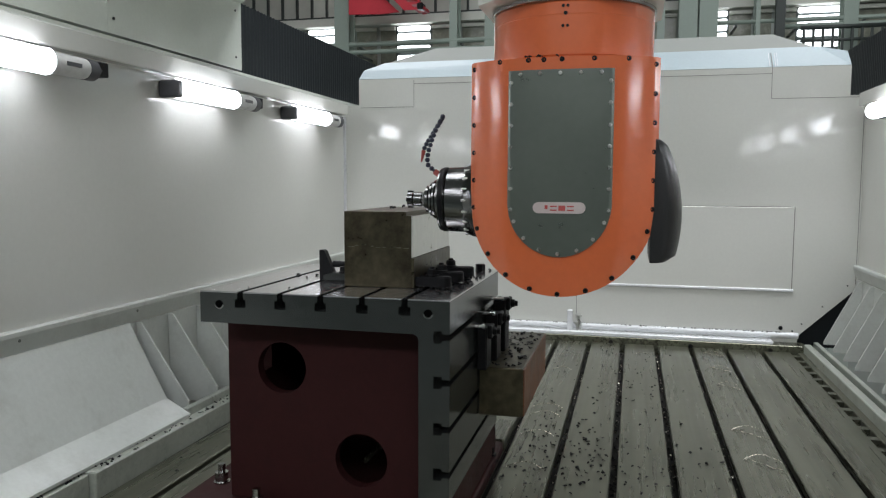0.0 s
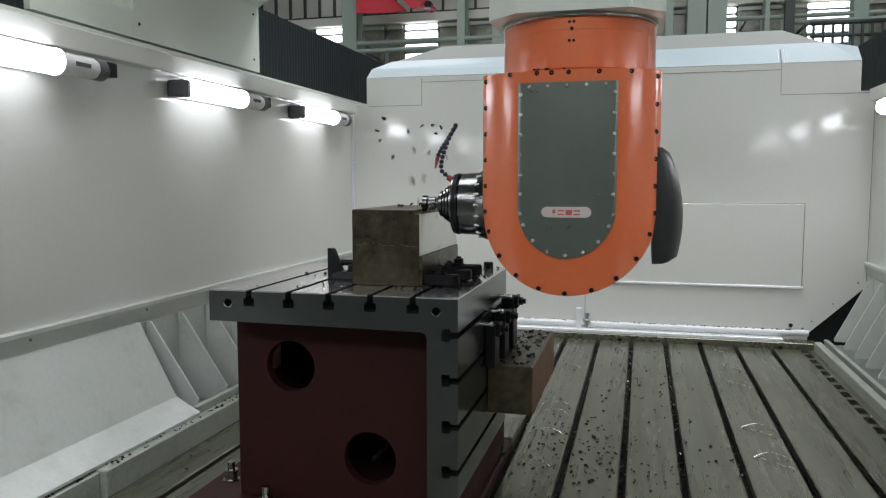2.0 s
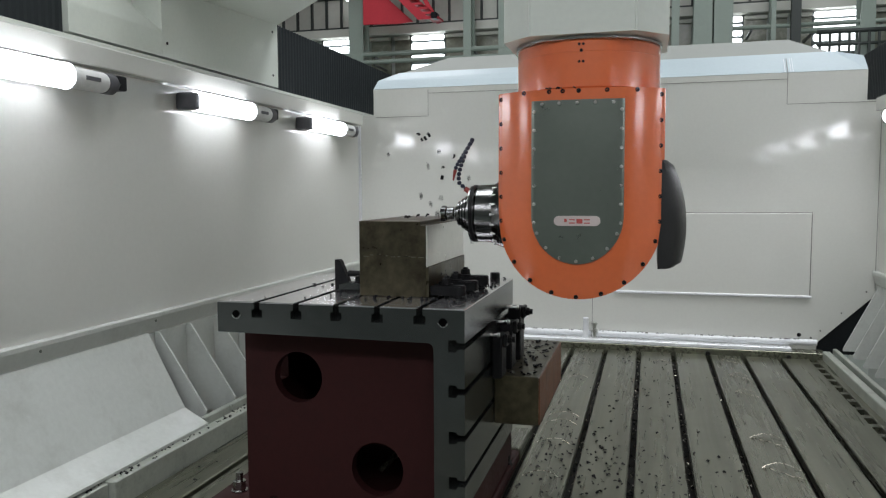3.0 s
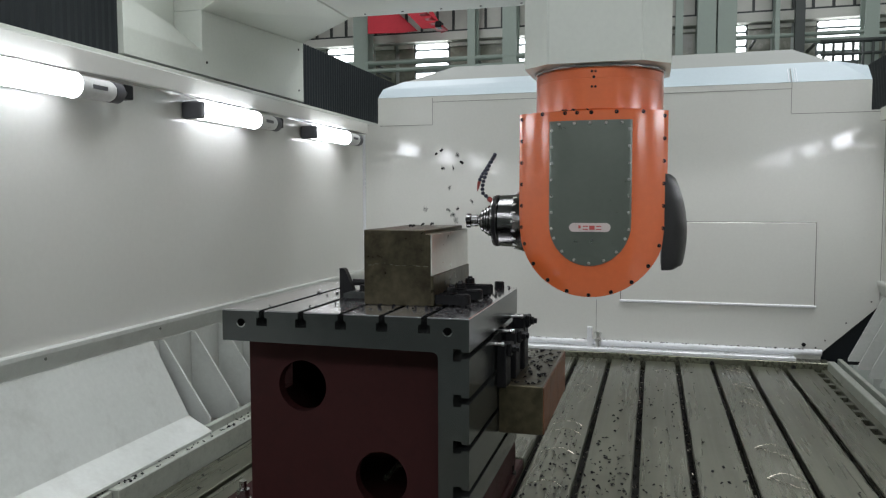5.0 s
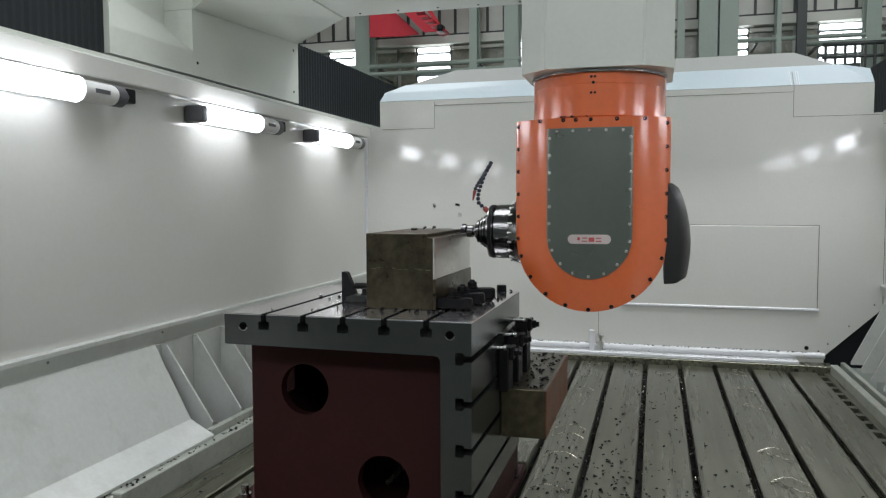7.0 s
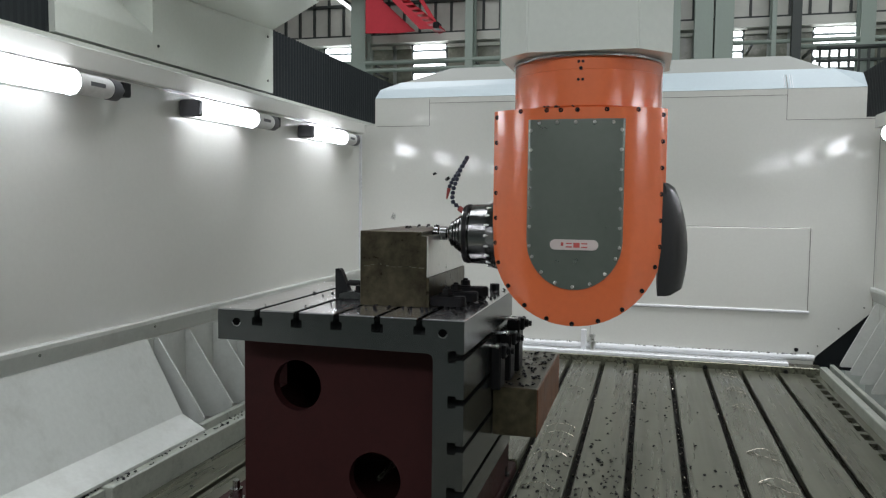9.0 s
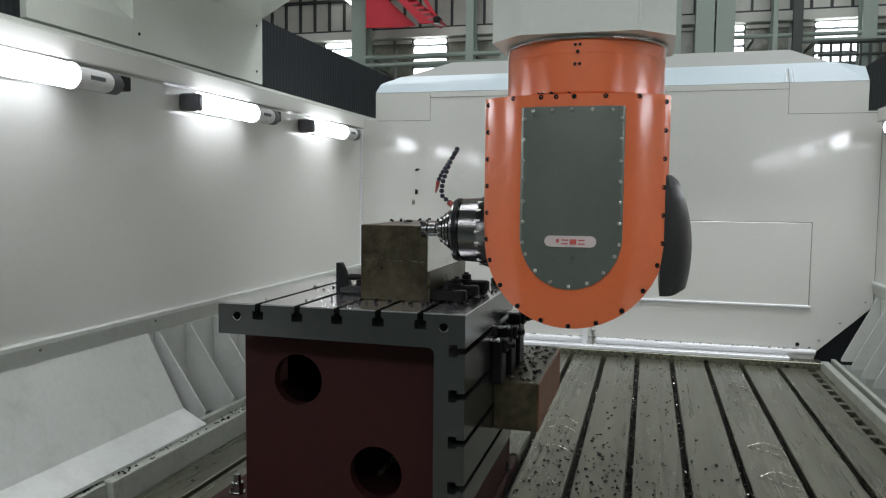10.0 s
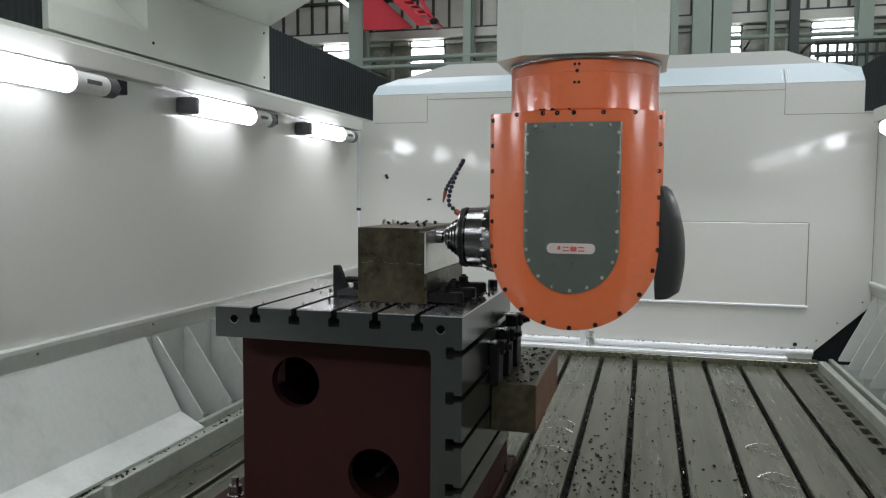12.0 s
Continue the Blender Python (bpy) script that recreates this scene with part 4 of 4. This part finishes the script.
    # coolant hose of jointed beads
    def bead_line(pts, count, r):
        hose = part("coolant_hose", tube(B(), pts[:2], r * 0.6, 8), M_HOSE, h, "jointed plastic coolant hose")
        P = [Vector(p) for p in pts]
        L = [0.0]
        for a, c in zip(P, P[1:]):
            L.append(L[-1] + (c - a).length)
        first = None
        for k in range(count):
            d = L[-1] * k / (count - 1)
            i = max(j for j in range(len(L) - 1) if L[j] <= d + 1e-9)
            q = P[i].lerp(P[i + 1], (d - L[i]) / (L[i + 1] - L[i]))
            if first is None:
                bb = B()
                lathe(bb, [(r * 0.5, -r * 0.9), (r * 0.92, -r * 0.5), (r, 0), (r * 0.92, r * 0.5), (r * 0.5, r * 0.9)], Matrix(), 12)
                first = part("bead", bb, M_HOSE, hose)
                first.matrix_basis = Matrix.Translation(q)
            else:
                again(first, Matrix.Translation(q), hose)
        return hose
    yy = AXIS - 0.004
    g = bead_line([(-0.340, yy, 0.060), (-0.368, yy, 0.080), (-0.384, yy, 0.094), (-0.387, yy, 0.113), (-0.382, yy, 0.138), (-0.373, yy, 0.163), (-0.365, yy, 0.185), (-0.353, yy, 0.208), (-0.343, yy, 0.226)], 15, 0.0070)
    h2 = bead_line([(-0.348, yy + 0.012, 0.221), (-0.365, yy + 0.012, 0.196), (-0.378, yy + 0.012, 0.175), (-0.390, yy + 0.012, 0.158), (-0.398, yy + 0.012, 0.142)], 9, 0.0066)
    b = B()
    lathe(b, [(0.0062, 0.0), (0.0055, 0.008), (0.002, 0.034)], Matrix.Translation((-0.400, yy + 0.012, 0.136)) @ pose(0, 0, 0, 180, 12, 0), 14)
    part("nozzle", b, M_NOZZLE, h2, "red nozzle")
    b = B()
    lathe(b, [(0.0085, 0.0), (0.0085, 0.026)], Matrix.Translation((-0.344, yy, 0.062)) @ pose(0, 0, 0, 0, -55, 0), 14)
    part("connector", b, M_NOZZLE, g, "dull red connector")
    # rotating tool and holder
    b = B()
    lathe(b, [(0.060, 0.3465), (0.060, 0.352), (0.048, 0.352), (0.048, 0.356), (0.054, 0.357), (0.054, 0.363), (0.043, 0.363), (0.043, 0.367), (0.047, 0.368), (0.047, 0.373), (0.034, 0.374), (0.034, 0.378), (0.038, 0.379), (0.038, 0.386), (0.027, 0.389), (0.025, 0.394), (0.012, 0.395)], pose(0, 0, 0, 0, -90, 0), 40)
    tool = part("tool_holder", b, M_SPINDLE, h, "polished stepped tool holder")
    tool.location = (0, AXIS, 0)
    b = B()
    lathe(b, [(0.0125, 0.394), (0.0125, 0.401), (0.0205, 0.402), (0.0205, 0.422), (0.0190, 0.424), (0.0222, 0.427), (0.0222, 0.441), (0.017, 0.442)], pose(0, 0, 0, 0, -90, 0), 24)
    part("cutter", b, M_SPINDLE, tool, "steel milling cutter")
    for z0, z1, rr in ((0.352, 0.356, 0.0505), (0.363, 0.367, 0.0455), (0.374, 0.378, 0.036)):
        b = B()
        lathe(b, [(rr, z0 + 0.0003), (rr, z1 - 0.0003)], pose(0, 0, 0, 0, -90, 0), 40)
        part("groove_ring", b, M_BLACK, tool, "dark groove")
    for k in range(4):
        a = math.pi * k / 2
        b = box(B(), -0.4425, -0.428, -0.006, 0.004, 0.016, 0.0238)
        bmesh.ops.rotate(b, cent=(0, 0, 0), matrix=Matrix.Rotation(a, 3, "X"), verts=b.verts)
        part("insert", b, M_BLACK, tool)
    return h, tool


# ---------------------------------------------------------------- gantry
def gantry():
    """Moves along y with the head; its own y is measured from the front of the head."""
    g = thing("gantry", "pale grey gantry with side covers and crossbeam", "gantry")
    for sign in (1, -1):
        def X(x):
            return x if sign > 0 else 2 * CX - x
        def bx(x0, x1, *r):
            a, c = sorted((X(x0), X(x1)))
            return box(B(), a, c, *r)
        b = bx(-2.64, -2.095, 0.964, 2.085, 1.606, 1.972)
        for v in b.verts:
            if v.co.y < 1.0 and v.co.z > 1.9:
                v.co.z = 1.917
        c = part("side_cover", b, M_GANTRY, g, "pale grey side cover")
        b = B()
        prism(b, [(X(x), z) for x, z in ((-2.64, 1.606), (-2.095, 1.606), (-2.095, 1.712), (-2.100, 1.724), (-2.245, 1.842), (-2.25, 1.854), (-2.25, 2.35), (-2.64, 2.35))], "y", 0.383, 0.9635)
        for v in b.verts:
            if v.co.y < 0.42 and v.co.z > 1.65 and abs(v.co.x - X(-2.64)) > 0.1:
                v.co.x = X(-2.095)
        bmesh.ops.recalc_face_normals(b, faces=b.faces)
        for f in b.faces:
            f.smooth = abs(f.normal.y) < 0.9 and f.normal.z > -0.9
        part("lower_cover", b, M_GANTRY, c, "pale grey cover with a sloping top")
        for y, z in ((2.02, 1.92), (2.02, 1.67), (1.0, 1.67)):
            b = B()
            lathe(b, [(0.007, 0), (0.007, 0.003)], Matrix.Translation((X(-2.0945), y, z)) @ pose(0, 0, 0, 0, 90 * sign, 0), 8)
            part("screw", b, M_BLACK, c)
        b = B()
        prism(b, [(X(-2.6), 0.966), (X(-2.092), 0.966), (X(-1.57), 0.6), (X(-1.57), 1.56), (X(-2.09), 2.083), (X(-2.6), 2.083)], "z", 1.9725, 2.9)
        for v in b.verts:
            if 0.95 < v.co.y < 1.0 and v.co.z < 2.0:
                v.co.z = 1.920
        bmesh.ops.triangulate(b, faces=[f for f in b.faces if len(f.verts) > 4])
        part("haunch", b, M_GANTRY, g, "pale grey corner haunch")
    part("crossbeam", box(B(), -1.568, 2 * CX + 1.568, 0.58, 1.56, 1.979, 2.9, 0.004), M_GANTRY, g, "pale grey crossbeam")
    for k in range(12):
        x = -1.45 + 0.21 * k
        b = B()
        lathe(b, [(0.006, 0), (0.006, 0.003)], Matrix.Translation((x, 1.50, 1.9785)) @ pose(0, 0, 0, 180, 0, 0), 8)
        part("screw", b, M_BLACK, g)
    part("saddle", box(B(), -0.55, 0.30, 0.455, 0.575, 2.05, 2.9, 0.004), M_GANTRY, g, "pale grey saddle plate")
    return g


plate = angle_plate()
stock()
slab()
for x, y, a, n, up in ((-0.512, 2.115, 171, 0.120, 0.0), (-0.510, 2.215, 184, 0.130, 0.002), (-0.508, 2.33, 189, 0.135, 0.004)):
    strap_clamp(pose(x, y, FZ, 0, 0, a), n, up)
nut = thing("hex_nut", "black hexagon nut on the top of the angle plate", "nut", at=(-0.462, 2.575, FZ))
b = B()
lathe(b, [(0.017, 0.0), (0.017, 0.022), (0.015, 0.024)], Matrix(), 6)
part("nut", b, M_BLACK, nut)
stop_block()
for y, x1, top in ((2.27, 0.034, 0.556), (2.40, 0.042, 0.574), (2.54, 0.046, 0.600)):
    upright_clamp(y, x1, top)
head, tool = milling_head()
beam = gantry()


# ---------------------------------------------------------------- swarf
def swarf(name, label, spots, rng):
    b = B()
    for p, s in spots:
        chip(b, p, s, rng)
    tagged(part(name, b, M_CHIP), label, "swarf", kind="stuff")


rng = random.Random(5)
spots = []
for _ in range(170):
    spots.append(((rng.gauss(-0.22, 0.12), rng.gauss(2.72, 0.20), 0.002), rng.uniform(0.004, 0.010)))
for _ in range(320):
    spots.append(((rng.gauss(0.02, 0.28), 2.2 + 2.5 * rng.random() ** 1.5, 0.002), rng.uniform(0.003, 0.009)))
for _ in range(30):
    spots.append(((rng.uniform(-1.54, -1.15), rng.uniform(1.7, 4.4), 0.002), rng.uniform(0.005, 0.010)))
spots = [s for s in spots if (-0.37 < s[0][0] < 0.94 or s[0][0] < -1.1) and s[0][1] > 1.95 and abs((s[0][0] + 10) % 0.2 - 0.0) > 0.02 and abs((s[0][0] + 10) % 0.2 - 0.2) > 0.02]
swarf("table_swarf", "dark steel chips scattered over the table", spots, rng)
spots = []
for k in range(12):
    for _ in range(130):
        spots.append(((-1.4 + 0.2 * k + rng.uniform(-0.011, 0.011), 1.9 + 2.85 * rng.random(), -0.058), rng.uniform(0.004, 0.01)))
swarf("slot_swarf", "dark chips lying in the T-slots", spots, rng)
b = B()
for k in range(4, 12):
    for _ in range(60):
        chip(b, (-1.4 + 0.2 * k + rng.uniform(-0.011, 0.011), 2.1 + 2.65 * rng.random(), -0.045), rng.uniform(0.003, 0.007), rng)
tagged(part("slot_glitter", b, M_CURL), "bright crumbs of steel in the T-slots", "swarf", kind="stuff")
spots = [((rng.uniform(-1.1, -0.80), rng.uniform(1.93, 2.60), FZ + 0.001), rng.uniform(0.004, 0.008)) for _ in range(14)]
spots += [((rng.uniform(-0.55, -0.42), rng.uniform(1.98, 2.60), FZ + 0.001), rng.uniform(0.005, 0.010)) for _ in range(60)]
swarf("plate_swarf", "dark chips on the top of the angle plate", spots, rng)
spots = [((rng.uniform(-0.70, -0.585), rng.uniform(2.25, 2.48), KZ + 0.004), rng.uniform(0.006, 0.010)) for _ in range(5)]
swarf("block_swarf", "dark chips on the top of the steel block", spots, rng)
spots = [((rng.uniform(-0.39, -0.28), rng.uniform(2.30, 2.85), 0.425), rng.uniform(0.005, 0.010)) for _ in range(75)]
swarf("slab_swarf", "dark chips heaped on the steel slab", spots, rng)
spots = [((rng.uniform(-1.608, -1.570), 1.995 + 2.75 * rng.random(), 0.0855), rng.uniform(0.004, 0.008)) for _ in range(170)]
spots += [((rng.uniform(-1.608, -1.590), 1.2 + 0.78 * rng.random(), 0.0795), rng.uniform(0.004, 0.008)) for _ in range(40)]
swarf("gutter_swarf", "dark chips in the side gutter", spots, rng)
spots = [((rng.uniform(-0.8, 0.95), 4.855 + rng.uniform(-0.006, 0.006), 0.1045), rng.uniform(0.004, 0.008)) for _ in range(150)]
swarf("pipe_swarf", "dark chips along the coolant pipe", spots, rng)


def bright_arcs():
    """Thin bright half-moon arcs laid across the table bars."""
    r = random.Random(3)
    rows = [(-0.30, y) for y in (2.58, 2.94, 3.20, 3.32, 4.03, 4.37, 4.67)] + [(0.515, y) for y in (2.86, 3.20, 3.92, 4.27, 4.64)] + [(0.12, 4.5)]
    for x, y in rows:
        big = 1.0 if y < 3.4 else 0.75
        c = thing("swarf_curl", "thin bright arc of steel on the table", "shaving", "bright shavings", at=(x, y, 0.002))
        a = []
        for k in range(11):
            s = k / 10
            a.append((big * (-0.065 + 0.13 * s), big * 0.045 * math.sin(math.pi * s) + r.uniform(-0.003, 0.003), 0.001 + 0.006 * math.sin(math.pi * s)))
        part("strand", tube(B(), a, 0.0013, 5), M_CURL, c)
        if x > 0.3:
            a2 = [(big * (-0.06 + 0.125 * k / 6), big * (0.005 - 0.105 * k / 6) + r.uniform(-0.003, 0.003), 0.001 + 0.004 * (k % 2)) for k in range(7)]
            part("strand", tube(B(), a2, 0.0014, 5), M_CURL, c)


bright_arcs()


# ---------------------------------------------------------------- motion
HEAD = [
    (0.0, -0.1265, 1.857, 0.943), (0.5, -0.1385, 1.857, 0.942), (0.8, -0.1385, 1.857, 0.932), (1.0, -0.1385, 1.857, 0.926),
    (1.25, -0.1385, 1.868, 0.923), (1.5, -0.1385, 1.902, 0.922), (2.0, -0.1385, 1.970, 0.922), (2.5, -0.1385, 2.038, 0.922),
    (3.0, -0.1385, 2.106, 0.922), (4.0, -0.1385, 2.244, 0.920), (5.0, -0.1385, 2.380, 0.920), (5.4, -0.1385, 2.429, 0.920),
    (5.6, -0.1385, 2.435, 0.915), (5.9, -0.1385, 2.430, 0.901), (6.0, -0.1385, 2.418, 0.900), (6.5, -0.1385, 2.353, 0.899),
    (7.0, -0.1385, 2.281, 0.899), (8.0, -0.1385, 2.147, 0.898), (9.0, -0.1385, 2.009, 0.898), (9.5, -0.1385, 1.943, 0.898),
    (10.0, -0.1385, 1.877, 0.898), (10.25, -0.1385, 1.862, 0.898), (10.5, -0.1385, 1.861, 0.897), (10.8, -0.1385, 1.861, 0.884),
    (11.0, -0.1385, 1.867, 0.877), (11.5, -0.1385, 1.932, 0.877), (12.0, -0.1385, 1.998, 0.877),
]


def head_at(t):
    for a, c in zip(HEAD, HEAD[1:]):
        if a[0] <= t <= c[0]:
            k = (t - a[0]) / (c[0] - a[0])
            return [u + (w - u) * k for u, w in zip(a[1:], c[1:])]


def flying_chips():
    """Chips that sit in the steel until the cutter reaches them, fly off and come to rest."""
    r = random.Random(11)
    shapes = []
    for k in range(6):
        b = B()
        chip(b, (0, 0, 0), 0.0090 + 0.0007 * k, r)
        shapes.append(finish("flying_chip", b, M_CHIP))
    made = []
    starts = [1.35 + 3.85 * i / 154 for i in range(155)] + [6.3 + 3.9 * i / 44 for i in range(45)] + [11.05 + 0.9 * i / 12 for i in range(13)]
    for i, t0 in enumerate(starts):
        t0 = round((t0 + r.uniform(0, 0.03)) * 30) / 30
        ob = tagged(new("flying_chip", shapes[i % 6]), "dark steel chip thrown up by the cutter", "chip", "flying chips")
        x, y, z = head_at(t0)
        p0 = Vector((KX1 - 0.032, min(max(y + AXIS, KY0 + 0.014), KY1 - 0.014), KZ - 0.022))
        strong = t0 < 5.5
        while True:
            v = Vector((r.uniform(-0.55, 0.10), r.uniform(-0.25, 1.0), r.uniform(1.2, 2.45) if strong else r.uniform(0.8, 2.0)))
            T = (v.z + math.sqrt(v.z ** 2 + 19.62 * (p0.z - KZ - 0.003))) / 9.81 if v.z ** 2 > 19.62 * (KZ + 0.003 - p0.z) else 0
            q = p0 + v * T
            on_block = KX0 - 0.02 < q.x < KX1 + 0.02 and KY0 - 0.02 < q.y < KY1 + 0.02
            on_plate = FX0 < q.x < FX1 and FY0 < q.y < FY1 - 0.03
            if r.random() < (0.001 if on_block else 0.12 if on_plate else 1.0):
                break
        def land(zf):
            return (v.z + math.sqrt(max(0.0, v.z ** 2 + 2 * 9.81 * (p0.z - zf)))) / 9.81
        zf = KZ + 0.003
        q = p0 + v * land(zf)
        if not (KX0 < q.x < KX1 and KY0 < q.y < KY1):
            zf = FZ + 0.003
            q = p0 + v * land(zf)
            if not (FX0 < q.x < FX1 and FY0 < q.y < FY1):
                zf = 0.003
        T = land(zf)
        spin = [r.uniform(-400, 400) for _ in range(3)]
        rows = [(0.0, pose(*p0))]
        if t0 > 0.1:
            rows.append((t0 - 1 / 30, pose(*p0)))
        n = max(3, int(T / 0.1))
        for k in range(n + 1):
            s = T * k / n
            g = p0 + v * s
            g.z -= 4.905 * s * s
            if t0 + s <= 12.0:
                rows.append((t0 + s, pose(max(g.x, -1.50), g.y, max(g.z, zf), *[a * s for a in spin])))
        if rows[-1][0] < 11.9:
            end = rows[-1][1]
            rows += [(rows[-1][0] + 1 / 30, end), (12.0, end)]
        made.append((ob, rows))
    return made


chips = flying_chips()


def motions():
    walk(head, [(t, pose(x, y, z)) for t, x, y, z in HEAD])
    walk(beam, [(t, pose(0, y, 0)) for t, x, y, z in HEAD])
    for k, pleat in FOLDS:
        walk(pleat, [(t, pose(0, 0.3 + (y + 0.043) * k / 63, 0)) for t, x, y, z in HEAD])
    for ob, rows in chips:
        walk(ob, rows)
    walk(tool, [(k * 0.1, pose(0, AXIS, 0, 77 * k, 0, 0)) for k in range(121)])


motions()
